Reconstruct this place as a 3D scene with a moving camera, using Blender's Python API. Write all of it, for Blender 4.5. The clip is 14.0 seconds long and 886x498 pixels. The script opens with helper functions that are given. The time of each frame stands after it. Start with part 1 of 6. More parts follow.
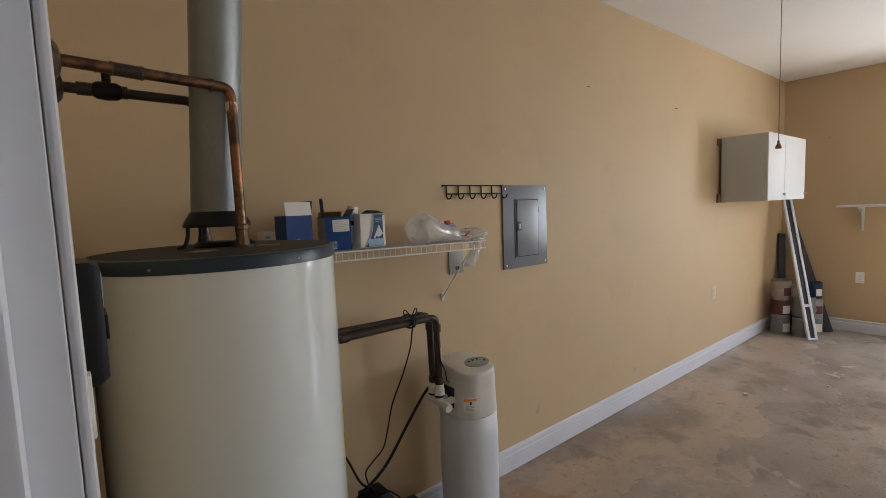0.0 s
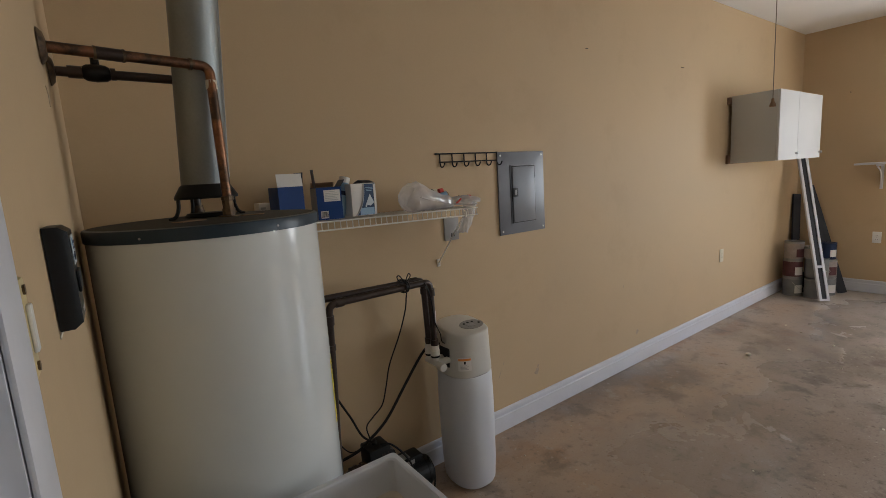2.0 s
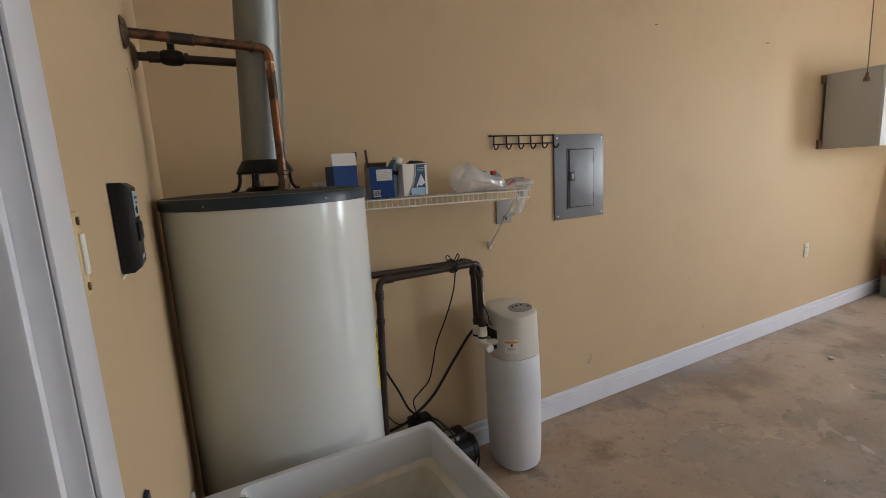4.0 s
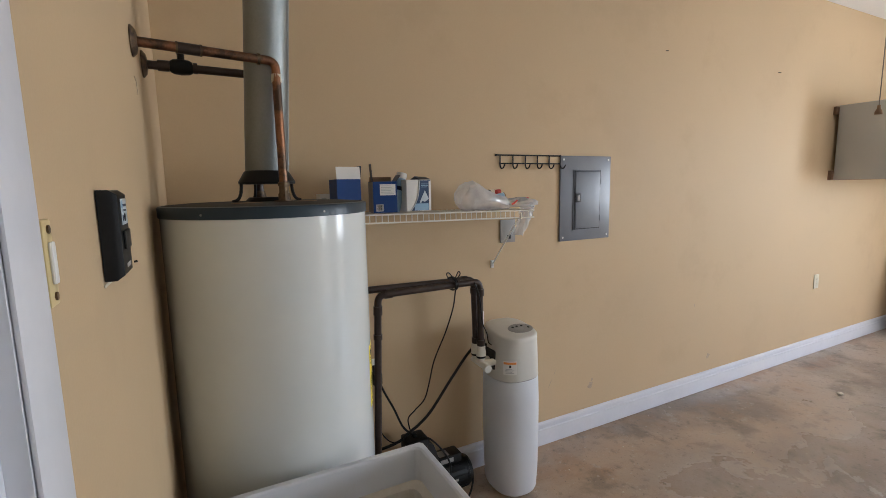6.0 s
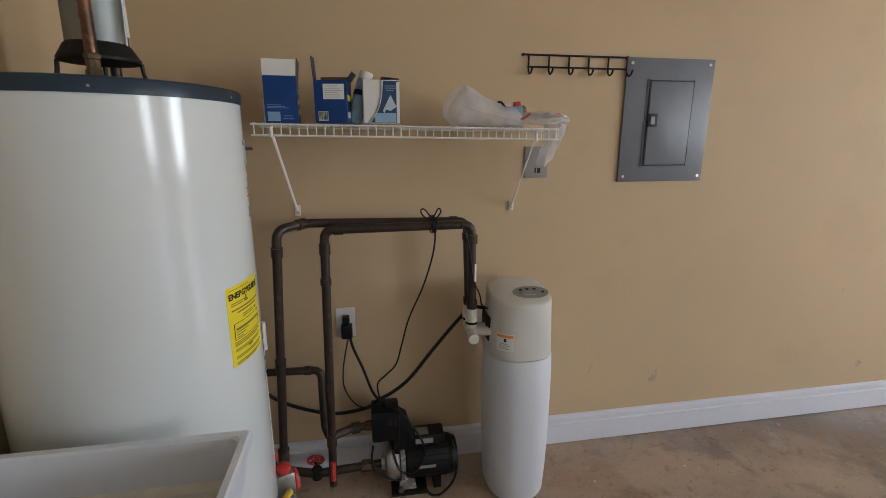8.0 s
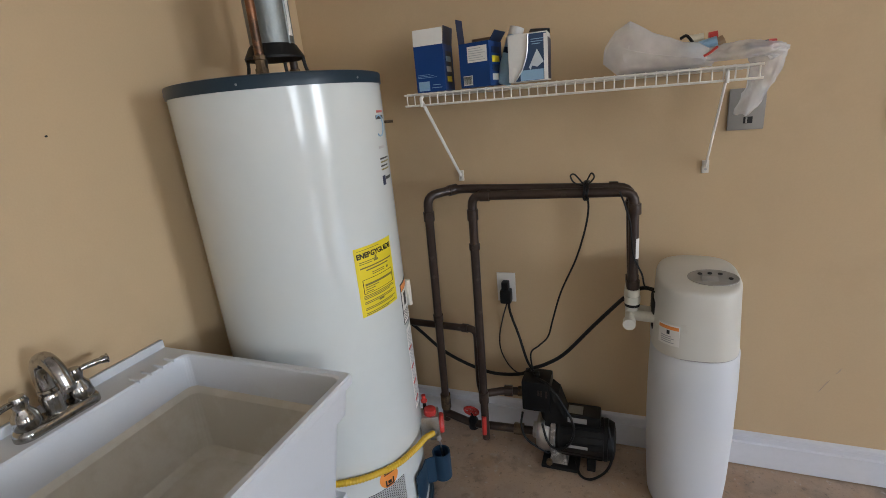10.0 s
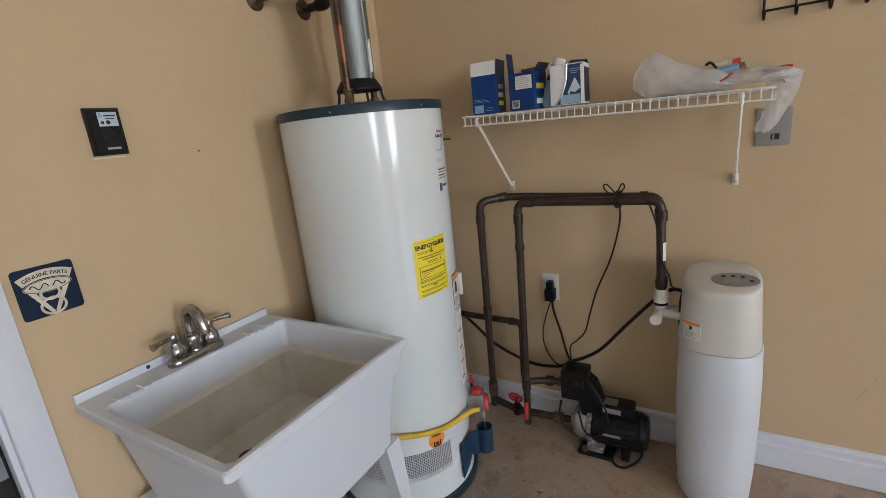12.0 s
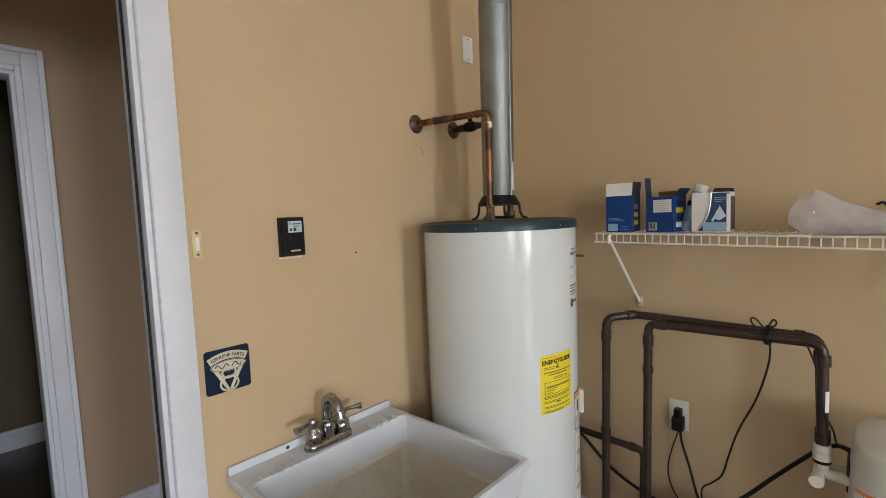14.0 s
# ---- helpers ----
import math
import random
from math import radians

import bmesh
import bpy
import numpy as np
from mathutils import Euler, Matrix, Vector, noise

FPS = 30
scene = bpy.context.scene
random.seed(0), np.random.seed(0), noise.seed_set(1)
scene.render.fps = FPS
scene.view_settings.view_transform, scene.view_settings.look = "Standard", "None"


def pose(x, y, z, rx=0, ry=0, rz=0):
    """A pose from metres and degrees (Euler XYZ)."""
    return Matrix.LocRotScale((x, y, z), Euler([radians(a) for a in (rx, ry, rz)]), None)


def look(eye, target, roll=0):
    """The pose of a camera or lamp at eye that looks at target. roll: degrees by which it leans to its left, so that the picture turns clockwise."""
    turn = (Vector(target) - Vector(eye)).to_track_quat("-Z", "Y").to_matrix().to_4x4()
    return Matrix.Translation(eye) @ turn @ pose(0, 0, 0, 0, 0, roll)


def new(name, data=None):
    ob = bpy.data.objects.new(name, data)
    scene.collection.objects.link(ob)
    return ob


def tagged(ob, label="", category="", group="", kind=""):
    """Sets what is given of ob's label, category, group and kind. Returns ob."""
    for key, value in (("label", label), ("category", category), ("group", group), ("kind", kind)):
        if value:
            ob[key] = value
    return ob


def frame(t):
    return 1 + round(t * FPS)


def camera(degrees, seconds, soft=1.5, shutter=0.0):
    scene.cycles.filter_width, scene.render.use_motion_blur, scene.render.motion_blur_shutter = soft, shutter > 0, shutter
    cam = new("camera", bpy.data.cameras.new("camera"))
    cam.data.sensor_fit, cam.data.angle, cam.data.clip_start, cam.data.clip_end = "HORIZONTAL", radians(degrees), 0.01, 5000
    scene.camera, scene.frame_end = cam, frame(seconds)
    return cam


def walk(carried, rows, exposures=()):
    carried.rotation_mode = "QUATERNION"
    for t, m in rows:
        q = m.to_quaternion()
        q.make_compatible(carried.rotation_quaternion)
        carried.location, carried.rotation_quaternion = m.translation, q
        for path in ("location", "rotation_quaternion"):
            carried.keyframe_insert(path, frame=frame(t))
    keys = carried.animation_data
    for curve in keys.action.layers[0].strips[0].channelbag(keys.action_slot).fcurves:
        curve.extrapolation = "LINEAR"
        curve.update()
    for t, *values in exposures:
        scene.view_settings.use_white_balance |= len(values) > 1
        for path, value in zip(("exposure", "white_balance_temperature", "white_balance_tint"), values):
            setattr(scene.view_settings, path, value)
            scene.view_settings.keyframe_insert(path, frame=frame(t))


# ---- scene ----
cam = camera(87.7, 14.0, soft=0.3)
PATH = [
    (0, (0.008, 0.233, 1.471), (1.247, 1.796, 1.295), -2.2),
    (0.5, (0.014, 0.251, 1.474), (1.276, 1.79, 1.248), -2.4),
    (1, (0.016, 0.26, 1.464), (1.283, 1.791, 1.213), -2.8),
    (1.5, (0.017, 0.231, 1.465), (1.251, 1.784, 1.191), -3.3),
    (2, (0.056, 0.113, 1.46), (1.216, 1.714, 1.158), -3.7),
    (2.5, (0.099, 0.075, 1.438), (1.191, 1.715, 1.096), -4.3),
    (3, (0.105, 0.067, 1.431), (1.142, 1.74, 1.076), -4.5),
    (3.5, (0.101, 0.073, 1.43), (1.085, 1.778, 1.08), -4.1),
    (4, (0.089, 0.063, 1.427), (1.014, 1.805, 1.093), -3.3),
    (6.5, (0.144, 0.062, 1.432), (1.075, 1.814, 1.181), -0.3),
    (7, (0.32, 0.067, 1.412), (1.375, 1.747, 1.157), 1.8),
    (7.5, (0.584, 0.181, 1.327), (1.355, 1.998, 1.003), 1.0),
    (8, (0.809, 0.299, 1.294), (1.143, 2.215, 0.826), 0.0),
    (8.5, (0.885, 0.459, 1.277), (0.821, 2.375, 0.705), -1.5),
    (9, (0.973, 0.504, 1.287), (0.597, 2.371, 0.674), -3.6),
    (11.5, (1.28, 0.157, 1.304), (0.346, 1.84, 0.76), -5.9),
    (12, (1.305, 0.185, 1.304), (0.294, 1.834, 0.8), -6.0),
    (12.5, (1.287, 0.19, 1.316), (0.156, 1.777, 0.866), -5.0),
    (13, (1.244, 0.157, 1.326), (0.004, 1.683, 0.962), -3.5),
    (13.5, (1.214, 0.123, 1.37), (-0.094, 1.614, 1.113), -2.8),
    (14, (1.238, 0.093, 1.428), (-0.111, 1.563, 1.275), -2.3),
]
walk(cam, [(t, look(eye, target, roll)) for t, eye, target, roll in PATH],
     exposures=((0.0, 3.23, 6250, 10), (0.5, 2.91, 6300, 10), (1.5, 2.87, 6280, 10), (2.5, 2.99, 6330, 10), (4.0, 3.34, 6280, 10), (6.5, 3.67, 5880, 10), (7.0, 3.04, 5830, 10), (7.5, 2.87, 5930, 10), (8.0, 3.43, 6080, 10), (9.0, 3.59, 6000, 9), (11.5, 3.69, 6000, 10), (12.5, 3.65, 6100, 10), (14.0, 3.79, 6300, 9)))

# ---- light ----
scene.view_settings.exposure = 0.0
world = bpy.data.worlds.new("sky")
scene.world = world
world.use_nodes = True
wn = world.node_tree
sky = wn.nodes.new("ShaderNodeTexSky")
sky.sky_type, sky.sun_disc = "NISHITA", False
sky.sun_elevation, sky.sun_rotation = radians(54), radians(90)
wn.links.new(sky.outputs[0], wn.nodes["Background"].inputs[0])
wn.nodes["Background"].inputs[1].default_value = 0.08

sun = new("sun", bpy.data.lights.new("sun", "SUN"))
sun.data.energy, sun.data.angle, sun.data.color = 5.0, radians(0.5), (1.0, 0.95, 0.87)
sun.matrix_world = look((6.2, 0.0, 8.55), (0, 0, 0))

# daylight of the sky, falling in through the two windows of the far wall
WINDOWS = ((-0.55, 0.33), (-3.78, -2.82))
WZ0, WZ1 = 0.72, 2.10
for (y0, y1), watts in zip(WINDOWS, (6.9, 7.4)):
    lamp = new("window_daylight", bpy.data.lights.new("window_daylight", "AREA"))
    lamp.data.shape, lamp.data.size, lamp.data.size_y = "RECTANGLE", y1 - y0, WZ1 - WZ0
    lamp.data.energy, lamp.data.color = watts, (0.885, 0.928, 1.0)
    lamp.matrix_world = look((6.52, (y0 + y1) / 2, (WZ0 + WZ1) / 2), (0, (y0 + y1) / 2, -0.3))


# ---- materials ----
def mat(name, color, rough=0.5, metal=0.0, vary=0.12, scale=6.0, bump=0.1, grain=180.0, spec=0.5, coat=0.0, island=False, dirt=None, dirt_at=0.62, dirt_scale=3.0):
    m = bpy.data.materials.new(name)
    m.use_nodes = True
    nt = m.node_tree
    b = nt.nodes["Principled BSDF"]
    b.inputs["Roughness"].default_value, b.inputs["Metallic"].default_value = rough, metal
    b.inputs["Specular IOR Level"].default_value, b.inputs["Coat Weight"].default_value = spec, coat
    co = nt.nodes.new("ShaderNodeTexCoord")
    big = nt.nodes.new("ShaderNodeTexNoise")
    big.inputs["Scale"].default_value, big.inputs["Detail"].default_value = scale, 5.0
    fine = nt.nodes.new("ShaderNodeTexNoise")
    fine.inputs["Scale"].default_value, fine.inputs["Detail"].default_value = grain, 3.0
    for n in (big, fine):
        nt.links.new(co.outputs["Object"], n.inputs["Vector"])
    mix = nt.nodes.new("ShaderNodeMix")
    mix.data_type = "RGBA"
    mix.inputs[6].default_value = (*[c * (1 - vary) for c in color], 1)
    mix.inputs[7].default_value = (*[min(1, c * (1 + vary)) for c in color], 1)
    add = nt.nodes.new("ShaderNodeMath")
    add.operation = "MULTIPLY_ADD"
    add.inputs[1].default_value, add.inputs[2].default_value = 0.3, 0.0
    nt.links.new(fine.outputs[0], add.inputs[0])
    add2 = nt.nodes.new("ShaderNodeMath")
    add2.operation = "MULTIPLY_ADD"
    add2.inputs[1].default_value = 0.7
    nt.links.new(big.outputs[0], add2.inputs[0])
    nt.links.new(add.outputs[0], add2.inputs[2])
    span = nt.nodes.new("ShaderNodeMapRange")
    span.inputs[1].default_value, span.inputs[2].default_value = 0.3, 0.7
    nt.links.new(add2.outputs[0], span.inputs[0])
    nt.links.new(span.outputs[0], mix.inputs[0])
    out = mix.outputs[2]
    if dirt:
        d = nt.nodes.new("ShaderNodeTexNoise")
        d.inputs["Scale"].default_value, d.inputs["Detail"].default_value, d.inputs["Roughness"].default_value = dirt_scale, 8.0, 0.65
        nt.links.new(co.outputs["Object"], d.inputs["Vector"])
        r = nt.nodes.new("ShaderNodeMapRange")
        r.inputs[1].default_value, r.inputs[2].default_value = dirt_at, dirt_at + 0.14
        nt.links.new(d.outputs[0], r.inputs[0])
        mx = nt.nodes.new("ShaderNodeMix")
        mx.data_type = "RGBA"
        mx.inputs[7].default_value = (*dirt, 1)
        nt.links.new(r.outputs[0], mx.inputs[0])
        nt.links.new(out, mx.inputs[6])
        out = mx.outputs[2]
    nt.links.new(out, b.inputs["Base Color"])
    rr = nt.nodes.new("ShaderNodeMapRange")
    rr.inputs[3].default_value, rr.inputs[4].default_value = max(0.02, rough * 0.85), min(1, rough * 1.15)
    nt.links.new(big.outputs[0], rr.inputs[0])
    nt.links.new(rr.outputs[0], b.inputs["Roughness"])
    if bump:
        bp = nt.nodes.new("ShaderNodeBump")
        bp.inputs["Strength"].default_value, bp.inputs["Distance"].default_value = bump, 0.002
        nt.links.new(fine.outputs[0], bp.inputs["Height"])
        nt.links.new(bp.outputs[0], b.inputs["Normal"])
    return m


def concrete():
    """Bare slab: worn dark in the middle, warm ochre stains along the long wall, pale scraped patches, grit."""
    m = mat("stained_concrete", (0.312, 0.250, 0.202), rough=0.36, vary=0.22, scale=1.6, bump=0.25, grain=90, spec=0.8)
    nt = m.node_tree
    b = nt.nodes["Principled BSDF"]
    src = b.inputs["Base Color"].links[0].from_socket
    co = nt.nodes.new("ShaderNodeTexCoord")
    xyz = nt.nodes.new("ShaderNodeSeparateXYZ")
    nt.links.new(co.outputs["Object"], xyz.inputs[0])
    # axis, scale, weight of the place, low, high, colour, amount
    layers = (
        ("Y", 1.3, 0.34, 0.88, 1.16, (0.46, 0.315, 0.20), 0.9),
        ("X", 0.9, 0.10, 0.76, 1.12, (0.42, 0.375, 0.325), 0.8),
        ("", 0.8, 0.0, 0.48, 0.60, (0.140, 0.112, 0.090), 0.7),
        ("", 1.5, 0.0, 0.48, 0.78, (0.43, 0.38, 0.335), 0.55),
        ("Y", 3.2, 0.20, 0.88, 1.00, (0.31, 0.175, 0.095), 0.55),
        ("", 2.6, 0.0, 0.53, 0.76, (0.42, 0.39, 0.35), 0.5),
        ("", 4.2, 0.0, 0.55, 0.66, (0.110, 0.092, 0.075), 0.55),
        ("", 8.0, 0.0, 0.62, 0.67, (0.42, 0.38, 0.33), 0.4),
        ("", 19.0, 0.0, 0.57, 0.68, (0.10, 0.082, 0.066), 0.45),
        ("", 34.0, 0.0, 0.63, 0.66, (0.50, 0.46, 0.40), 0.45),
        ("", 46.0, 0.0, 0.61, 0.66, (0.085, 0.070, 0.056), 0.5),
        ("", 70.0, 0.0, 0.66, 0.70, (0.55, 0.52, 0.48), 0.55),
        ("", 130.0, 0.0, 0.60, 0.66, (0.10, 0.085, 0.07), 0.4),
    )
    for axis, scale, weight, low, high, col, amount in layers:
        n = nt.nodes.new("ShaderNodeTexNoise")
        n.inputs["Scale"].default_value, n.inputs["Detail"].default_value, n.inputs["Roughness"].default_value = scale, 10.0, 0.6
        n.inputs["Distortion"].default_value = 0.25
        nt.links.new(co.outputs["Object"], n.inputs["Vector"])
        value = n.outputs[0]
        if axis:
            ma = nt.nodes.new("ShaderNodeMath")
            ma.operation = "MULTIPLY_ADD"
            ma.inputs[1].default_value = weight
            nt.links.new(xyz.outputs[axis], ma.inputs[0])
            nt.links.new(value, ma.inputs[2])
            value = ma.outputs[0]
        r = nt.nodes.new("ShaderNodeMapRange")
        r.inputs[1].default_value, r.inputs[2].default_value, r.inputs[4].default_value = low, high, amount
        nt.links.new(value, r.inputs[0])
        mx = nt.nodes.new("ShaderNodeMix")
        mx.data_type = "RGBA"
        mx.inputs[7].default_value = (*col, 1)
        nt.links.new(r.outputs[0], mx.inputs[0])
        nt.links.new(src, mx.inputs[6])
        src = mx.outputs[2]
        if axis == "Y" and scale < 2:
            rr = nt.nodes.new("ShaderNodeMapRange")
            rr.inputs[2].default_value, rr.inputs[3].default_value, rr.inputs[4].default_value = amount, 0.24, 0.5
            nt.links.new(r.outputs[0], rr.inputs[0])
            nt.links.new(rr.outputs[0], b.inputs["Roughness"])
    nt.links.new(src, b.inputs["Base Color"])
    return m


def wall_paint():
    """Beige paint over uneven plaster: orange peel, trowel waves, faint smudges."""
    m = mat("beige_wall_paint", (0.553, 0.413, 0.252), rough=0.62, vary=0.045, scale=1.2, bump=0.10, grain=210, spec=0.28, dirt=(0.525, 0.388, 0.236), dirt_at=0.54, dirt_scale=2.2)
    nt = m.node_tree
    first = nt.nodes["Bump"]
    co = nt.nodes.new("ShaderNodeTexCoord")
    src = first.outputs[0]
    for scale, strength, dist in ((2.5, 0.10, 0.012), (30.0, 0.05, 0.003)):
        n = nt.nodes.new("ShaderNodeTexNoise")
        n.inputs["Scale"].default_value, n.inputs["Detail"].default_value = scale, 4.0
        nt.links.new(co.outputs["Object"], n.inputs["Vector"])
        b = nt.nodes.new("ShaderNodeBump")
        b.inputs["Strength"].default_value, b.inputs["Distance"].default_value = strength, dist
        nt.links.new(n.outputs[0], b.inputs["Height"])
        nt.links.new(src, b.inputs["Normal"])
        src = b.outputs[0]
    nt.links.new(src, nt.nodes["Principled BSDF"].inputs["Normal"])
    return m


def film_plastic():
    m = bpy.data.materials.new("clear_film")
    m.use_nodes = True
    nt = m.node_tree
    nt.nodes.remove(nt.nodes["Principled BSDF"])
    out = nt.nodes["Material Output"]
    tr = nt.nodes.new("ShaderNodeBsdfTransparent")
    df = nt.nodes.new("ShaderNodeBsdfTranslucent")
    d2 = nt.nodes.new("ShaderNodeBsdfDiffuse")
    gl = nt.nodes.new("ShaderNodeBsdfGlossy")
    df.inputs[0].default_value = d2.inputs[0].default_value = (0.86, 0.86, 0.88, 1)
    gl.inputs["Roughness"].default_value = 0.14
    co = nt.nodes.new("ShaderNodeTexCoord")
    n = nt.nodes.new("ShaderNodeTexNoise")
    n.inputs["Scale"].default_value, n.inputs["Detail"].default_value = 10.0, 6.0
    nt.links.new(co.outputs["Object"], n.inputs["Vector"])
    bp = nt.nodes.new("ShaderNodeBump")
    bp.inputs["Strength"].default_value, bp.inputs["Distance"].default_value = 0.22, 0.010
    nt.links.new(n.outputs[0], bp.inputs["Height"])
    for s in (df, d2, gl):
        nt.links.new(bp.outputs[0], s.inputs["Normal"])
    a, b, c = [nt.nodes.new("ShaderNodeMixShader") for _ in range(3)]
    a.inputs[0].default_value = 0.5
    nt.links.new(df.outputs[0], a.inputs[1])
    nt.links.new(d2.outputs[0], a.inputs[2])
    r = nt.nodes.new("ShaderNodeMapRange")
    r.inputs[1].default_value, r.inputs[2].default_value, r.inputs[3].default_value, r.inputs[4].default_value = 0.35, 0.7, 0.36, 0.60
    nt.links.new(n.outputs[0], r.inputs[0])
    nt.links.new(r.outputs[0], b.inputs[0])
    nt.links.new(tr.outputs[0], b.inputs[1])
    nt.links.new(a.outputs[0], b.inputs[2])
    c.inputs[0].default_value = 0.06
    nt.links.new(b.outputs[0], c.inputs[1])
    nt.links.new(gl.outputs[0], c.inputs[2])
    nt.links.new(c.outputs[0], out.inputs[0])
    return m


M_WALL = wall_paint()
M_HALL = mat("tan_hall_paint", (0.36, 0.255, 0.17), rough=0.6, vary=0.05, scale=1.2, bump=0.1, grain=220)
# Olive paint, with the unlit room's dimness also put into the colour.
M_OLIVE_DIM = mat("olive_paint_and_dimness", (0.125, 0.095, 0.05), rough=0.65, vary=0.08, scale=1.2, bump=0.1, grain=220)
M_CEIL = mat("white_ceiling_paint", (0.80, 0.79, 0.77), rough=0.75, vary=0.03, scale=2, bump=0.25, grain=140)
M_FLOOR = concrete()
M_DARKFLOOR = mat("dark_floorboards", (0.10, 0.07, 0.045), rough=0.35, vary=0.3, scale=4)
M_BOUNCE_SLAB = mat("bounce_slab_concrete", (0.48, 0.46, 0.43), rough=0.8, vary=0.15, scale=1.2)
M_GRASS = mat("lawn", (0.07, 0.10, 0.04), rough=0.9, vary=0.35, scale=3)
M_TRIM = mat("white_trim_paint", (0.66, 0.672, 0.72), rough=0.42, vary=0.05, scale=5, bump=0.12, grain=60, dirt=(0.57, 0.57, 0.595), dirt_at=0.60, dirt_scale=2.5)
M_ENAMEL = mat("white_enamel", (0.665, 0.695, 0.685), rough=0.17, vary=0.025, scale=3, bump=0.03, grain=30, spec=0.5)
M_CAP = mat("slate_enamel", (0.018, 0.035, 0.052), rough=0.36, vary=0.12, scale=8, bump=0.06, spec=0.35)
M_LIDTOP = mat("dusty_slate_top", (0.045, 0.044, 0.037), rough=0.8, vary=0.3, scale=10, bump=0.2)
M_FLUE = mat("galvanised_steel", (0.25, 0.265, 0.26), rough=0.5, metal=0.9, vary=0.14, scale=9, bump=0.05)
M_COPPER = mat("tarnished_copper", (0.30, 0.142, 0.076), rough=0.36, metal=0.9, vary=0.35, scale=14, bump=0.08, dirt=(0.085, 0.055, 0.038), dirt_at=0.44, dirt_scale=14)
M_PIPE = mat("oxidised_brown_pipe", (0.045, 0.029, 0.022), rough=0.32, metal=0.2, vary=0.3, scale=14, bump=0.1, spec=0.4, dirt=(0.12, 0.085, 0.065), dirt_at=0.6, dirt_scale=18)
M_BRASS = mat("old_brass", (0.15, 0.10, 0.055), rough=0.5, metal=0.6, vary=0.35, scale=20, bump=0.2, dirt=(0.05, 0.035, 0.028), dirt_at=0.48, dirt_scale=30)
M_IRON = mat("black_iron", (0.010, 0.010, 0.010), rough=0.5, metal=0.1, vary=0.3, scale=12, bump=0.15, spec=0.3)
M_BLACK = mat("black_plastic", (0.005, 0.0055, 0.006), rough=0.42, vary=0.25, scale=20, bump=0.1, spec=0.28)
M_RUBBER = mat("black_rubber", (0.006, 0.006, 0.006), rough=0.5, vary=0.25, scale=30, bump=0.05, spec=0.3)
M_CHROME = mat("worn_chrome", (0.40, 0.39, 0.38), rough=0.13, metal=1.0, vary=0.25, scale=30, bump=0.05, dirt=(0.20, 0.19, 0.18), dirt_at=0.52, dirt_scale=60)
M_STEEL = mat("dull_steel", (0.50, 0.49, 0.47), rough=0.38, metal=1.0, vary=0.2, scale=18, bump=0.1)
M_RUST = mat("corroded_metal", (0.20, 0.18, 0.16), rough=0.7, metal=0.3, vary=0.5, scale=40, bump=0.5, dirt=(0.62, 0.60, 0.55), dirt_at=0.52, dirt_scale=35)
M_RED = mat("red_paint", (0.48, 0.035, 0.028), rough=0.4, vary=0.2, scale=20, bump=0.1)
M_PVC = mat("aged_white_pvc", (0.66, 0.63, 0.55), rough=0.4, vary=0.08, scale=12)
M_TUB = mat("white_polypropylene", (0.63, 0.655, 0.70), rough=0.42, vary=0.03, scale=6, bump=0.05, dirt=(0.59, 0.59, 0.58), dirt_at=0.60, dirt_scale=4)
M_BASIN = mat("soiled_basin", (0.66, 0.635, 0.575), rough=0.5, vary=0.06, scale=3, bump=0.08, dirt=(0.56, 0.52, 0.44), dirt_at=0.46, dirt_scale=4)
M_SOFT = mat("pale_grey_plastic", (0.62, 0.635, 0.665), rough=0.45, vary=0.02, scale=5, bump=0.15, grain=500)
M_SOFTCAP = mat("ivory_plastic", (0.60, 0.58, 0.525), rough=0.42, vary=0.05, scale=7, bump=0.15, grain=500, dirt=(0.47, 0.44, 0.38), dirt_at=0.62, dirt_scale=9)
M_GREYP = mat("grey_plastic", (0.30, 0.29, 0.28), rough=0.4, vary=0.08, scale=10)
M_PANEL = mat("grey_panel_steel", (0.135, 0.142, 0.160), rough=0.36, metal=0.15, vary=0.10, scale=9, bump=0.05, spec=0.5)
M_WIREW = mat("white_vinyl_wire", (0.72, 0.69, 0.63), rough=0.35, vary=0.06, scale=30)
M_PANELG = mat("light_grey_plastic", (0.27, 0.26, 0.245), rough=0.4, vary=0.05, scale=10)
M_PLATE = mat("white_plate", (0.78, 0.77, 0.74), rough=0.3, vary=0.02)
M_IVORY = mat("yellowed_ivory", (0.62, 0.50, 0.25), rough=0.4, vary=0.08, scale=20)
M_NAVY = mat("navy_enamel", (0.005, 0.016, 0.040), rough=0.35, vary=0.15, scale=30, bump=0.05, spec=0.25)
M_CREAM = mat("cream_print", (0.60, 0.55, 0.42), rough=0.45, vary=0.12, scale=40)
M_CABW = mat("white_melamine", (0.60, 0.605, 0.60), rough=0.6, vary=0.02, scale=4, spec=0.2)
# Greyer copy of the melamine: the cabinet's shaded side put into colour.
M_CABSHADE = mat("shade_grey_melamine", (0.50, 0.50, 0.48), rough=0.45, vary=0.03, scale=4)
M_WOOD = mat("raw_wood", (0.20, 0.11, 0.06), rough=0.7, vary=0.3, scale=15, bump=0.2)
M_BLUE = mat("blue_card", (0.008, 0.045, 0.185), rough=0.45, vary=0.06, scale=20, spec=0.3)
M_LBLUE = mat("pale_blue_print", (0.25, 0.40, 0.55), rough=0.4, vary=0.08, scale=20)
M_DBLUE = mat("dark_blue_print", (0.012, 0.024, 0.065), rough=0.4, vary=0.1, scale=20, spec=0.3)
M_CARD = mat("white_card", (0.74, 0.72, 0.68), rough=0.6, vary=0.04, scale=15)
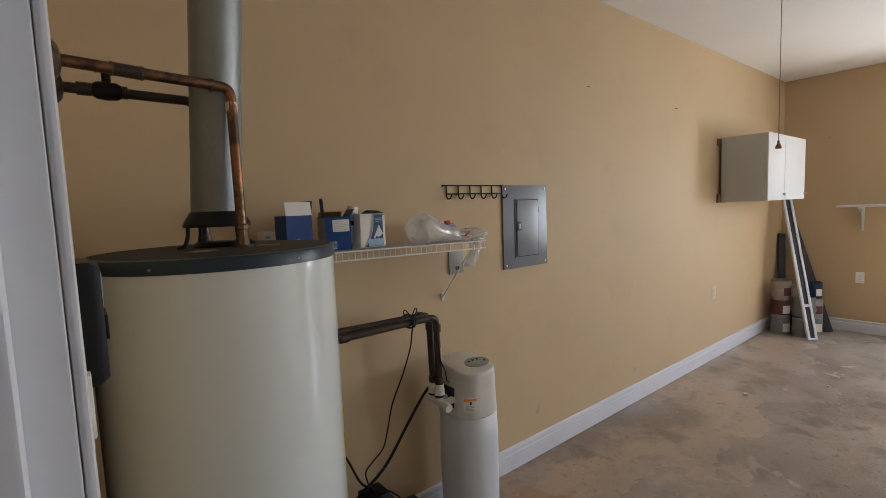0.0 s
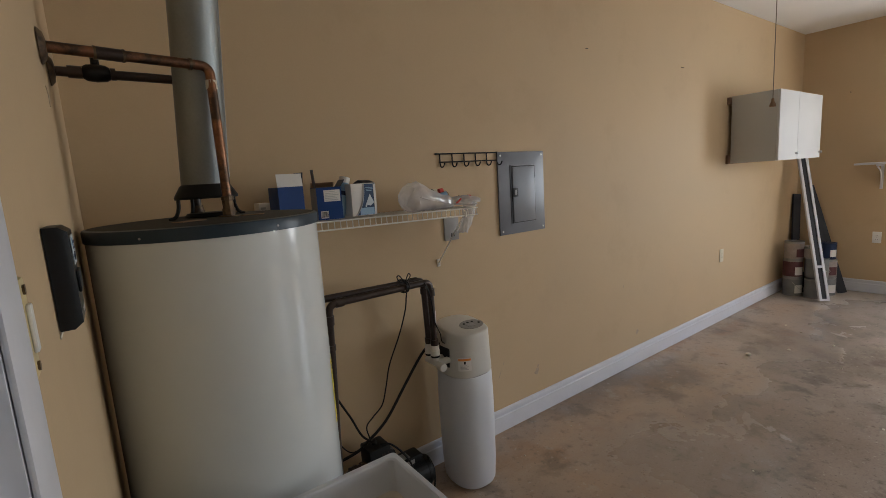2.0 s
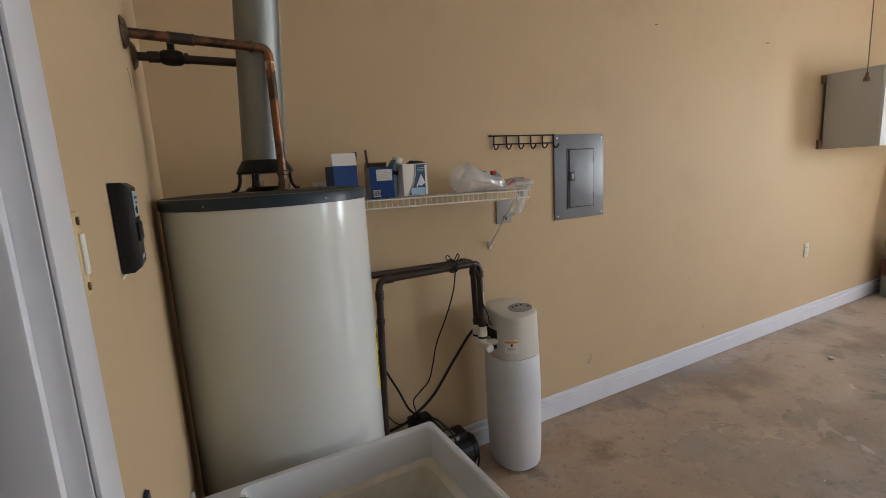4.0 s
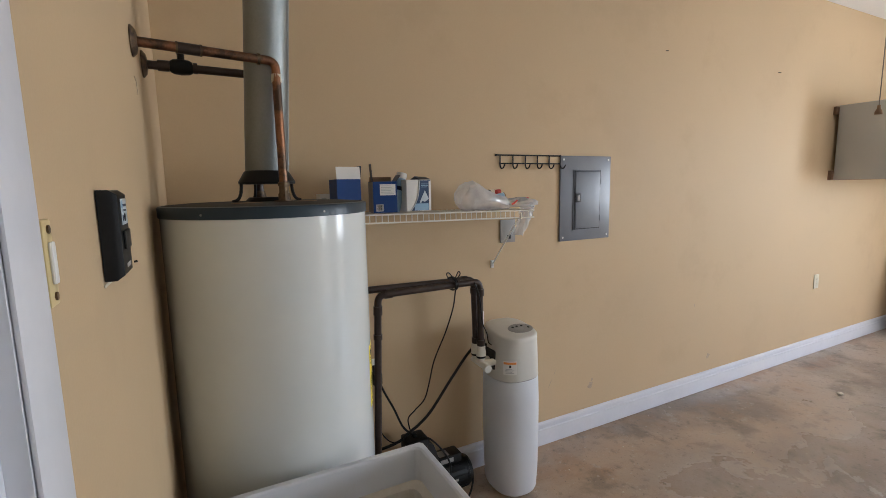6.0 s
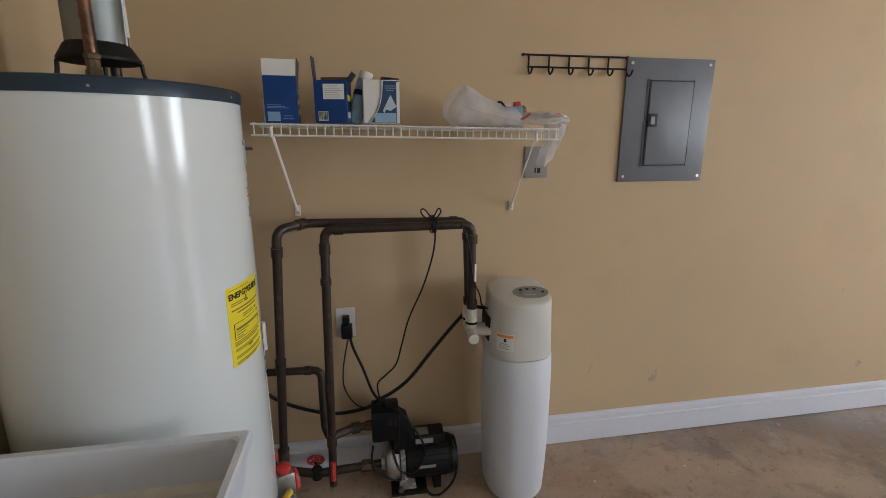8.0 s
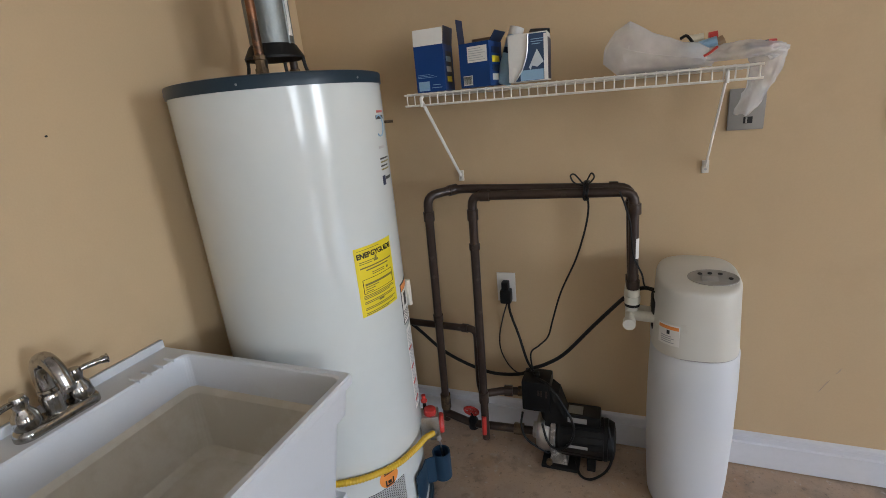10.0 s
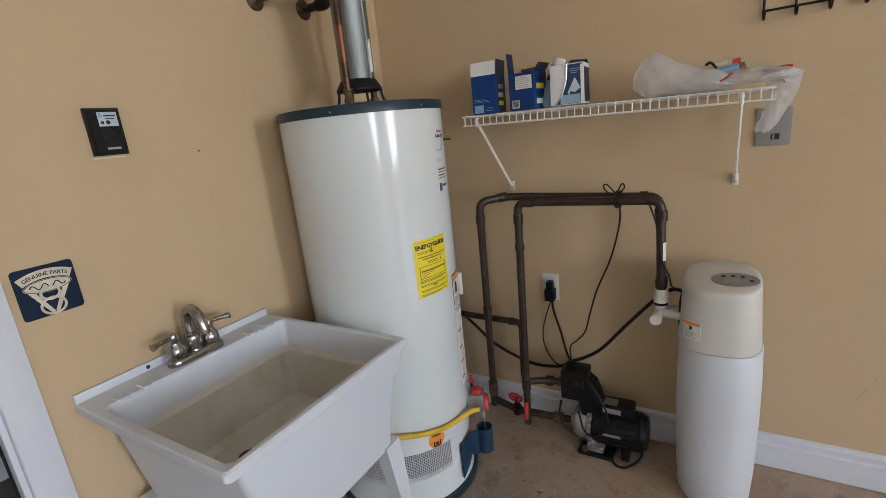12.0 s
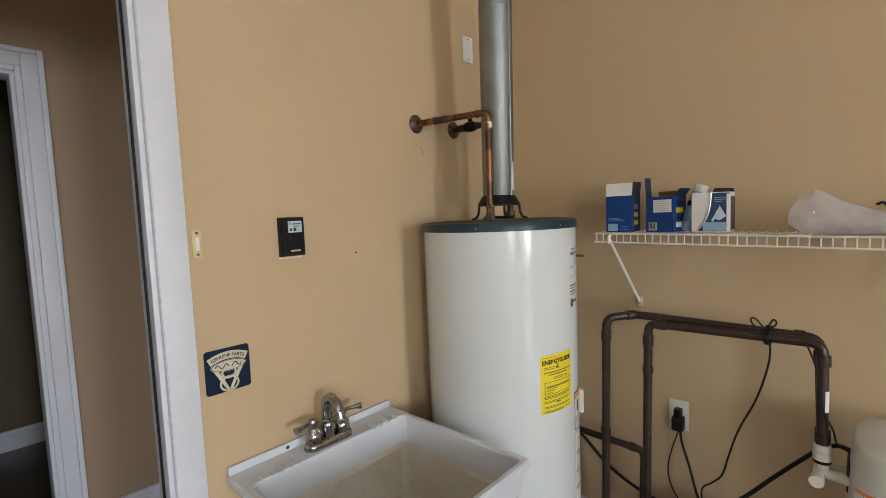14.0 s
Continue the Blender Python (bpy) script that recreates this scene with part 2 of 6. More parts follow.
M_SILVER = mat("silver_print", (0.55, 0.55, 0.55), rough=0.3, metal=0.6, vary=0.1, scale=20)
M_BROWNCARD = mat("brown_card", (0.30, 0.19, 0.11), rough=0.8, vary=0.1, scale=20)
M_YELLOW = mat("yellow_label", (0.82, 0.66, 0.02), rough=0.45, vary=0.04, scale=12)
M_INK = mat("black_ink", (0.012, 0.012, 0.012), rough=0.5, vary=0.1)
M_LINE = mat("dull_ink", (0.20, 0.17, 0.05), rough=0.5, vary=0.1)
M_GREYINK = mat("grey_ink", (0.42, 0.42, 0.42), rough=0.5, vary=0.1)
M_ORANGE = mat("orange_label", (0.80, 0.28, 0.055), rough=0.45, vary=0.06, scale=20)
M_HOSE = mat("yellow_gas_hose", (0.66, 0.42, 0.02), rough=0.4, vary=0.10, scale=30)
M_CUP = mat("slate_blue_plastic", (0.016, 0.042, 0.078), rough=0.5, vary=0.08, scale=10, spec=0.3)
M_PAINTW = mat("tin_label_pale", (0.34, 0.29, 0.26), rough=0.5, vary=0.25, scale=18)
M_MAROON = mat("tin_label_maroon", (0.10, 0.028, 0.032), rough=0.5, vary=0.3, scale=22)
M_TIN = mat("tin_metal", (0.30, 0.30, 0.29), rough=0.45, metal=0.7, vary=0.15, scale=16)
M_BUCKET = mat("grey_bucket", (0.19, 0.20, 0.20), rough=0.55, vary=0.15, scale=14)
M_CHARCOAL = mat("charcoal_board", (0.025, 0.027, 0.034), rough=0.6, vary=0.2, scale=12)
M_MESH = mat("vent_mesh", (0.62, 0.63, 0.63), rough=0.45, metal=0.2, vary=0.15, scale=60)
M_DARK = mat("dark_recess", (0.02, 0.02, 0.02), rough=0.8, vary=0.1)
M_DRAIN = mat("rusty_drain", (0.10, 0.075, 0.04), rough=0.6, metal=0.3, vary=0.4, scale=60)
M_SCUFF = mat("wall_scuff", (0.42, 0.33, 0.235), rough=0.7, vary=0.2, scale=60)
M_FILM = film_plastic()
M_SCREEN = mat("display_print", (0.50, 0.56, 0.60), rough=0.3, vary=0.08, scale=60)
M_CRUMB = mat("plaster_crumb", (0.66, 0.62, 0.52), rough=0.8, vary=0.1)
M_CORD = mat("beige_cord", (0.22, 0.20, 0.17), rough=0.8, vary=0.1)


# ---- mesh helpers ----
def link(name, bm, material, angle=35):
    me = bpy.data.meshes.new(name)
    bmesh.ops.recalc_face_normals(bm, faces=bm.faces)
    bm.to_mesh(me)
    bm.free()
    me.materials.append(material)
    me.shade_smooth()
    me.set_sharp_from_angle(angle=radians(angle))
    return new(name, me)


def empty(name, at, label, category, group="", kind=""):
    ob = new(name)
    ob.location = at
    ob.empty_display_size = 0.05
    return tagged(ob, label, category, group, kind)


def adopt(ob, parent):
    off = parent.location if parent.parent is None else Vector()
    ob.parent = parent
    ob.matrix_parent_inverse = Matrix.Translation(-off)
    return ob


def part(name, bm, material, parent, label="", angle=35):
    ob = adopt(link(name, bm, material, angle), parent)
    if label:
        ob["label"] = label
    return ob


def structure(name, bm, material, label, category):
    return tagged(link(name, bm, material), label, category, kind="structure")


def piece(bm, verts, bevel=0.0, seg=2, only=None):
    if bevel:
        edges = [e for e in {e for v in verts for e in v.link_edges} if only is None or only(e)]
        bmesh.ops.bevel(bm, geom=edges, offset=bevel, segments=seg, profile=0.6, affect="EDGES", clamp_overlap=True)


def box(x0, x1, y0, y1, z0, z1, bevel=0.0, seg=2, bm=None, m=None):
    bm = bm or bmesh.new()
    made = bmesh.ops.create_cube(bm, size=1.0)["verts"]
    t = Matrix.Translation(((x0 + x1) / 2, (y0 + y1) / 2, (z0 + z1) / 2)) @ Matrix.Diagonal((x1 - x0, y1 - y0, z1 - z0, 1))
    bmesh.ops.transform(bm, matrix=(m @ t) if m else t, verts=made)
    piece(bm, made, bevel, seg)
    return bm


def rounded(points, radius, steps=5):
    """A path whose corners are rounded."""
    pts = [Vector(p) for p in points]
    if not radius:
        return pts
    out = [pts[0]]
    for a, b, c in zip(pts, pts[1:], pts[2:]):
        r = min(radius, (a - b).length / 2.01, (c - b).length / 2.01)
        p, q = b + (a - b).normalized() * r, b + (c - b).normalized() * r
        for n in range(steps + 1):
            s = n / steps
            out.append((1 - s) ** 2 * p + 2 * s * (1 - s) * b + s * s * q)
    return out + [pts[-1]]


def spline(points, steps=8):
    pts = [Vector(p) for p in points]
    pts = [2 * pts[0] - pts[1]] + pts + [2 * pts[-1] - pts[-2]]
    out = []
    for a, b, c, d in zip(pts, pts[1:], pts[2:], pts[3:]):
        for n in range(steps):
            s = n / steps
            out.append(0.5 * (2 * b + (c - a) * s + (2 * a - 5 * b + 4 * c - d) * s * s + (3 * b - 3 * c + d - a) * s ** 3))
    return out + [pts[-2]]


def tube(points, r, seg=12, bend=0.0, bm=None, flat=1.0):
    """A round bar along a path; r may be a list, one for each point."""
    bm = bm or bmesh.new()
    pts = rounded(points, bend)
    radii = r if isinstance(r, (list, tuple)) else [r] * len(pts)
    ring0, side = None, None
    rings = []
    for n, p in enumerate(pts):
        d = (pts[min(n + 1, len(pts) - 1)] - pts[max(n - 1, 0)]).normalized()
        if side is None:
            side = d.orthogonal().normalized()
        side = (side - d * side.dot(d)).normalized()
        up = d.cross(side)
        rings.append([bm.verts.new(p + radii[n] * (side * math.cos(a) + up * flat * math.sin(a))) for a in [2 * math.pi * k / seg for k in range(seg)]])
    for a, b in zip(rings, rings[1:]):
        for k in range(seg):
            bm.faces.new((a[k], a[(k + 1) % seg], b[(k + 1) % seg], b[k]))
    bm.faces.new(rings[0][::-1])
    bm.faces.new(rings[-1])
    return bm


def lathe(profile, at=(0, 0, 0), seg=32, bm=None, axis="z", m=None):
    """Turns a profile of (radius, height) round an axis."""
    bm = bm or bmesh.new()
    rings = []
    for r, h in profile:
        ring = []
        for k in range(seg if r > 1e-6 else 1):
            a = 2 * math.pi * k / seg
            p = Vector((r * math.cos(a), r * math.sin(a), h))
            if axis == "x":
                p = Vector((p.z, p.x, p.y))
            if axis == "y":
                p = Vector((p.x, p.z, p.y))
            p = (m @ p) if m else p + Vector(at)
            ring.append(bm.verts.new(p))
        rings.append(ring)
    for a, b in zip(rings, rings[1:]):
        for k in range(seg):
            q = [a[k % len(a)], a[(k + 1) % len(a)], b[(k + 1) % len(b)], b[k % len(b)]]
            q = list(dict.fromkeys(q))
            if len(q) > 2:
                bm.faces.new(q)
    for ring, turn in ((rings[0], True), (rings[-1], False)):
        if len(ring) > 2:
            bm.faces.new(ring[::-1] if turn else ring)
    return bm


def loft(rings, bm=None, caps=(True, True)):
    bm = bm or bmesh.new()
    rows = [[bm.verts.new(p) for p in ring] for ring in rings]
    n = len(rows[0])
    for a, b in zip(rows, rows[1:]):
        for k in range(n):
            bm.faces.new((a[k], a[(k + 1) % n], b[(k + 1) % n], b[k]))
    if caps[0]:
        bm.faces.new(rows[0][::-1])
    if caps[1]:
        bm.faces.new(rows[-1])
    return bm


def superring(cx, cy, a, b, z, power=3.0, seg=40, tilt=0.0):
    out = []
    for k in range(seg):
        t = 2 * math.pi * k / seg
        c, s = math.cos(t), math.sin(t)
        x = a * math.copysign(abs(c) ** (2 / power), c)
        y = b * math.copysign(abs(s) ** (2 / power), s)
        out.append(Vector((cx + x, cy + y, z + tilt * y)))
    return out


def bent_patch(cx, cy, r, a0, a1, z0, z1, seg=10, thick=0.0008, bm=None):
    """A sheet that hugs an upright cylinder between two angles in degrees."""
    bm = bm or bmesh.new()
    rows = []
    for n in range(seg + 1):
        a = radians(a0 + (a1 - a0) * n / seg)
        d = Vector((math.cos(a), math.sin(a), 0))
        c = Vector((cx, cy, 0))
        rows.append([c + d * (r + thick) + Vector((0, 0, z0)), c + d * (r + thick) + Vector((0, 0, z1)), c + d * (r - 0.001) + Vector((0, 0, z1)), c + d * (r - 0.001) + Vector((0, 0, z0))])
    return loft(rows, bm)


def words(text, size, m, material, name, parent, extrude=0.0003, shear=0.0, bend=None, bold=0.0):
    """Lettering as a mesh, set by m; bend: a function that moves each point."""
    cu = bpy.data.curves.new(name, "FONT")
    cu.body, cu.size, cu.extrude, cu.align_x, cu.align_y, cu.shear, cu.offset = text, size, extrude, "CENTER", "CENTER", shear, bold
    tmp = bpy.data.objects.new(name, cu)
    me = bpy.data.meshes.new_from_object(tmp)
    bpy.data.objects.remove(tmp)
    for v in me.vertices:
        v.co = (bend(v.co) if bend else m @ v.co)
    me.materials.clear()
    me.materials.append(material)
    return adopt(new(name, me), parent)


WX = Matrix(((0, 0, 1, 0), (1, 0, 0, 0), (0, 1, 0, 0), (0, 0, 0, 1)))   # writing on a wall that faces +x
WY = Matrix(((1, 0, 0, 0), (0, 0, -1, 0), (0, 1, 0, 0), (0, 0, 0, 1)))  # writing on a wall that faces -y

# ---- the room ----
NORTH, EAST, SOUTH, CEIL = 1.955, 6.35, -4.75, 2.73
DW0, DW1, DH = -0.48, 0.437, 2.06   # doorway in the west wall

structure("floor", box(-0.14, EAST + 0.14, SOUTH - 0.14, NORTH + 0.12, -0.15, 0.0), M_FLOOR, "stained brown-grey concrete garage floor with pale worn patches", "floor")
structure("ceiling", box(-0.14, EAST + 0.14, SOUTH - 0.14, NORTH + 0.12, CEIL, CEIL + 0.12), M_CEIL, "plain white painted garage ceiling", "ceiling")
structure("wall_north", box(-0.14, EAST + 0.14, NORTH, NORTH + 0.12, 0.0, CEIL), M_WALL, "long beige painted side wall with a few scuffs", "wall")
# South wall is out of view; its white is chosen to bounce light.
structure("wall_south", box(-0.14, EAST + 0.14, SOUTH - 0.12, SOUTH, 0.0, CEIL), M_CEIL, "unseen closing wall, made white to bounce light", "wall")
bm = box(-0.14, 0.0, DW1 + 0.02, NORTH, 0.0, CEIL)
box(-0.14, 0.0, SOUTH, DW0 - 0.02, 0.0, CEIL, bm=bm)
box(-0.14, 0.0, DW0 - 0.02, DW1 + 0.02, DH + 0.02, CEIL, bm=bm)
structure("wall_west", bm, M_WALL, "beige painted house wall with an open doorway", "wall")
bm = bmesh.new()
ys = [SOUTH] + [y for d in sorted(WINDOWS) for y in d] + [NORTH]
for y0, y1 in zip(ys[0::2], ys[1::2]):
    box(EAST, EAST + 0.14, y0, y1, 0.0, CEIL, bm=bm)
for y0, y1 in WINDOWS:
    box(EAST, EAST + 0.14, y0, y1, 0.0, WZ0, bm=bm)
    box(EAST, EAST + 0.14, y0, y1, WZ1, CEIL, bm=bm)
structure("wall_east", bm, M_WALL, "beige painted garage wall with two window openings", "wall")


def baseboard(name, x0, x1, y0, y1, face, z=0.004):
    """A board with a moulded top; face: the side that shows."""
    h, t = 0.130, 0.015
    prof = [(0, 0), (t, 0), (t, h - 0.040), (t - 0.006, h - 0.036), (t - 0.005, h - 0.018), (t - 0.001, h - 0.014), (t - 0.003, h - 0.006), (t - 0.010, h - 0.001), (0, h)]
    ends = []
    for e in (0, 1):
        ring = []
        for d, zz in prof:
            if face == "-y":
                ring.append(Vector(((x0, x1)[e], y1 - d, z + zz)))
            elif face == "-x":
                ring.append(Vector((x1 - d, (y0, y1)[e], z + zz)))
            else:
                ring.append(Vector((x0 + d, (y0, y1)[e], z + zz)))
        ends.append(ring)
    return structure(name, loft(ends), M_TRIM, "white painted moulded wooden baseboard", "baseboard")


baseboard("baseboard_1", 0.0, EAST, 0, NORTH, "-y")
baseboard("baseboard_2", 0, EAST, SOUTH, NORTH - 0.016, "-x")
baseboard("baseboard_3", 0.0, 0, DW1 + 0.07, NORTH - 0.016, "+x")

# door lining and casing of the house doorway
door = empty("door_1", (0, (DW0 + DW1) / 2, 0), "white painted door frame of the open house doorway", "door frame", kind="structure")
for y0, y1 in ((DW1, DW1 + 0.02), (DW0 - 0.02, DW0)):
    part("jamb", box(-0.145, 0.0025, y0, y1, 0.0, DH, 0.001), M_TRIM, door)
part("head_jamb", box(-0.145, 0.0025, DW0, DW1, DH, DH + 0.02, 0.001), M_TRIM, door)
for y0, y1 in ((DW1 + 0.001, DW1 + 0.069), (DW0 - 0.069, DW0 - 0.001)):
    part("casing", box(0.003, 0.0065, y0, y1, 0.0, DH + 0.07, 0.0015), M_TRIM, door)
part("head_casing", box(0.003, 0.0065, DW0, DW1, DH + 0.001, DH + 0.07, 0.0015), M_TRIM, door)
for y0, y1 in ((DW1 - 0.0125, DW1 - 0.0005), (DW0 + 0.0005, DW0 + 0.0125)):
    part("door_stop", box(-0.048, -0.011, y0, y1, 0.0, DH - 0.001, 0.002), M_TRIM, door)
part("weatherstrip", box(-0.0560, -0.0485, DW1 - 0.0165, DW1 - 0.003, 0.0, DH - 0.002), M_RUBBER, door, "black rubber weatherstrip")

# ---- the hall behind the doorway ----
HX, HF = -1.35, 0.012
OY0, OY1, OH = -0.50, 0.362, 2.085
structure("hall_floor", box(-4.1, -0.141, -2.0, 2.4, -0.1, HF), M_DARKFLOOR, "dark wooden hall floor", "floor")
structure("hall_ceiling", box(-4.1, -0.141, -2.0, 2.4, 2.5, 2.6), M_CEIL, "plain white hall ceiling", "ceiling")
bm = box(HX - 0.12, HX, OY1, 2.28, HF, 2.5)
box(HX - 0.12, HX, -1.88, OY0, HF, 2.5, bm=bm)
box(HX - 0.12, HX, OY0, OY1, OH, 2.5, bm=bm)
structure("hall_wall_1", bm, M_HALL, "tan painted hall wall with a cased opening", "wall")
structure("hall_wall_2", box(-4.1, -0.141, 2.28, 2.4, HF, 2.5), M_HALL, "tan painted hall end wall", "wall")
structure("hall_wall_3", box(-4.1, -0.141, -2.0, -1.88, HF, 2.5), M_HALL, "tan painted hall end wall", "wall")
structure("hall_wall_4", box(-2.94, -2.82, -1.88, 2.28, HF, 2.5), M_OLIVE_DIM, "olive painted wall with the unlit room's dimness in its colour", "wall")
baseboard("baseboard_4", HX, HX, OY1 + 0.091, 2.28, "+x", HF)
baseboard("baseboard_5", -2.82, -2.82, -1.88, 2.28, "+x", HF)
frame2 = empty("door_2", (HX, (OY0 + OY1) / 2, HF), "white moulded casing of a dark inner doorway", "door frame", kind="structure")
for y0, y1 in ((OY1 - 0.02, OY1), (OY0, OY0 + 0.02)):
    part("jamb", box(HX - 0.122, HX + 0.002, y0, y1, HF, OH, 0.002), M_TRIM, frame2)
part("head_jamb", box(HX - 0.122, HX + 0.002, OY0 + 0.02, OY1 - 0.02, OH - 0.02, OH, 0.002), M_TRIM, frame2)
for s, yy in ((1, OY1), (-1, OY0)):
    bm = bmesh.new()
    for a, b, t in ((-0.006, 0.016, 0.014), (0.016, 0.070, 0.019), (0.070, 0.090, 0.026)):
        box(HX + 0.0025, HX + t, min(yy + s * a, yy + s * b), max(yy + s * a, yy + s * b), HF, OH + 0.09, 0.003, bm=bm)
    part("casing", bm, M_TRIM, frame2)
bm = bmesh.new()
for a, b, t in ((-0.006, 0.016, 0.014), (0.016, 0.070, 0.019), (0.070, 0.090, 0.026)):
    box(HX + 0.0025, HX + t, OY0 + 0.006 - (a + 0.006), OY1 - 0.006 + (a + 0.006), OH + a, OH + b, 0.003, bm=bm)
part("head_casing", bm, M_TRIM, frame2)

# ---- outside the windows ----
# Unseen from inside; the pale concrete slab is added to bounce light.
structure("ground", box(EAST + 0.14, 400, -300, 300, -0.3, -0.06), M_GRASS, "green lawn reaching the horizon", "ground")
structure("driveway", box(EAST + 0.141, EAST + 14, -4.9, 1.6, -0.2, -0.02), M_BOUNCE_SLAB, "unseen pale concrete slab outside the windows, added to bounce light", "driveway")


# ---- water heater ----
CX, CY, R = 0.276, 1.436, 0.2645


def water_heater():
    h = empty("water_heater", (CX, CY, 0), "tall white enamel gas water heater with slate cap", "water heater")
    part("jacket", lathe([(R - 0.012, 0.302), (R - 0.003, 0.306), (R, 0.316), (R, 1.368)], (CX, CY, 0), 96), M_ENAMEL, h)
    part("base", lathe([(R - 0.004, 0.022), (R - 0.002, 0.024), (R - 0.008, 0.16), (R - 0.008, 0.31)], (CX, CY, 0), 96), M_ENAMEL, h, "white lower base panel")
    part("foot_ring", lathe([(R + 0.012, 0.0), (R + 0.012, 0.020), (R + 0.006, 0.026), (R - 0.03, 0.026)], (CX, CY, 0), 96), M_CAP, h, "dark blue foot ring")
    part("cap", lathe([(R + 0.0035, 1.367), (R + 0.004, 1.390), (R + 0.002, 1.394), (R - 0.006, 1.396)], (CX, CY, 0), 96), M_CAP, h, "slate blue cap rim")
    part("top", lathe([(R - 0.006, 1.396), (R - 0.05, 1.399), (0.0, 1.402)], (CX, CY, 0), 64), M_LIDTOP, h, "dusty dark top")
    for k in range(6):
        a = radians(-160 + 60 * k + 31)
        d = Vector((math.cos(a), math.sin(a), 0))
        p = Vector((CX, CY, 1.378)) + d * (R + 0.0035)
        part("screw", tube([p, p + d * 0.0015], 0.0026, 8), M_GREYP, h)
    # vent grilles in the base
    for a0, a1 in ((-58, -15), (-103, -66)):
        g = part("vent", bent_patch(CX, CY, R - 0.008, a0, a1, 0.129, 0.236, 12, 0.0006), M_DARK, h, "perforated steel vent")
        bm = bmesh.new()
        for n in range(17):
            z = 0.132 + n * 0.0063
            pts = [Vector((CX + (R - 0.0068) * math.cos(radians(a)), CY + (R - 0.0068) * math.sin(radians(a)), z)) for a in [a0 + (a1 - a0) * k / 12 for k in range(13)]]
            tube(pts, 0.0013, 4, bm=bm)
        for n in range(28):
            a = radians(a0 + (a1 - a0) * n / 27)
            p = Vector((CX + (R - 0.0066) * math.cos(a), CY + (R - 0.0066) * math.sin(a), 0))
            tube([p + Vector((0, 0, 0.129)), p + Vector((0, 0, 0.236))], 0.0015, 4, bm=bm)
        part("vent_mesh", bm, M_MESH, g)
    # draught hood and its legs
    FX, FY = 0.277, 1.443
    part("draught_hood", lathe([(0.074, 1.448), (0.075, 1.454), (0.060, 1.480), (0.0555, 1.484)], (FX, FY, 0), 40), M_IRON, h, "black draught hood")
    part("hood_ring", lathe([(0.050, 1.400), (0.058, 1.404), (0.050, 1.412), (0.035, 1.412)], (FX, FY, 0), 32), M_IRON, h)
    for k in range(4):
        a = radians(20 + 90 * k)
        d = Vector((math.cos(a), math.sin(a), 0))
        o = Vector((FX, FY, 0))
        part("hood_leg", tube([o + d * 0.073 + Vector((0, 0, 1.450)), o + d * 0.075 + Vector((0, 0, 1.425)), o + d * 0.084 + Vector((0, 0, 1.406)), o + d * 0.100 + Vector((0, 0, 1.4020))], 0.0045, 6, 0.01), M_IRON, h)
    # papers on the top
    for px, py, w, rz in ((0.21, 1.30, 0.06, 0.5), (0.36, 1.34, 0.05, -0.4)):
        part("top_label", box(-w / 2, w / 2, -0.02, 0.02, 1.4005, 1.4015, m=Matrix.Translation((px, py, 0)) @ Matrix.Rotation(rz, 4, "Z")), M_BROWNCARD, h, "dusty paper label")
    # labels on the jacket
    lab = part("energy_label", bent_patch(CX, CY, R, -28.5, 1.5, 0.79, 0.976), M_YELLOW, h, "yellow energy label with black print")

    def wrap(a_mid, z_mid):
        def go(v):
            a = radians(a_mid) + v.x / R
            r = R + 0.0013 + v.z
            return Vector((CX + r * math.cos(a), CY + r * math.sin(a), z_mid + v.y))
        return go

    words("ENERGYGUIDE", 0.0190, None, M_INK, "lettering", lab, bend=wrap(-13.5, 0.953), bold=0.0007)
    bm = bmesh.new()
    rows = [(-26.5, -10, 0.968, 0.0012), (-26, -14, 0.937, 0.002), (-26, -17, 0.932, 0.002), (-26, -0.5, 0.921, 0.0035), (-22, -4, 0.913, 0.0035), (-18, -8, 0.903, 0.002), (-18, -8, 0.898, 0.002), (-6, -4.5, 0.900, 0.006), (-24, -2, 0.875, 0.0055), (-24, -14, 0.868, 0.002), (-24, -17, 0.862, 0.002), (-24, -19, 0.856, 0.002), (-26, -2, 0.846, 0.002), (-26, -1, 0.842, 0.002), (-26, -5, 0.838, 0.002), (-26, -1, 0.829, 0.002), (-26, -3, 0.825, 0.002), (-15.5, -11.5, 0.8215, 0.004), (-26, -1, 0.812, 0.002), (-26, -3, 0.808, 0.002), (-26, -1, 0.798, 0.002), (-26, -8, 0.794, 0.002)]
    for a0, a1, z, t in rows:
        bent_patch(CX, CY, R + 0.0009, a0, a1, z - t / 2, z + t / 2, 6, 0.0004, bm)
    bent_patch(CX, CY, R + 0.0009, -14.6, -13.2, 0.931, 0.945, 2, 0.0004, bm)
    bent_patch(CX, CY, R + 0.0009, -15.6, -12.2, 0.930, 0.935, 2, 0.0004, bm)
    part("print", bm, M_LINE, lab)
    bm = bmesh.new()
    for a0, a1, z0, z1 in ((-25.5, -1, 0.889, 0.8902), (-25.5, -1, 0.851, 0.8522), (-25.5, -25.1, 0.851, 0.89), (-1.4, -1, 0.851, 0.89)):
        bent_patch(CX, CY, R + 0.0009, a0, a1, z0, z1, 4, 0.0004, bm)
    part("frame_line", bm, M_INK, lab)
    wl = part("warning_label", bent_patch(CX, CY, R, 8.0, 24.0, 0.690, 0.818), M_INK, h, "black-edged warning label")
    part("paper", bent_patch(CX, CY, R + 0.0008, 8.7, 23.4, 0.694, 0.793, 6, 0.0005), M_CARD, wl)
    part("heading", bent_patch(CX, CY, R + 0.0008, 8.7, 23.4, 0.795, 0.813, 6, 0.0005), M_ORANGE, wl)
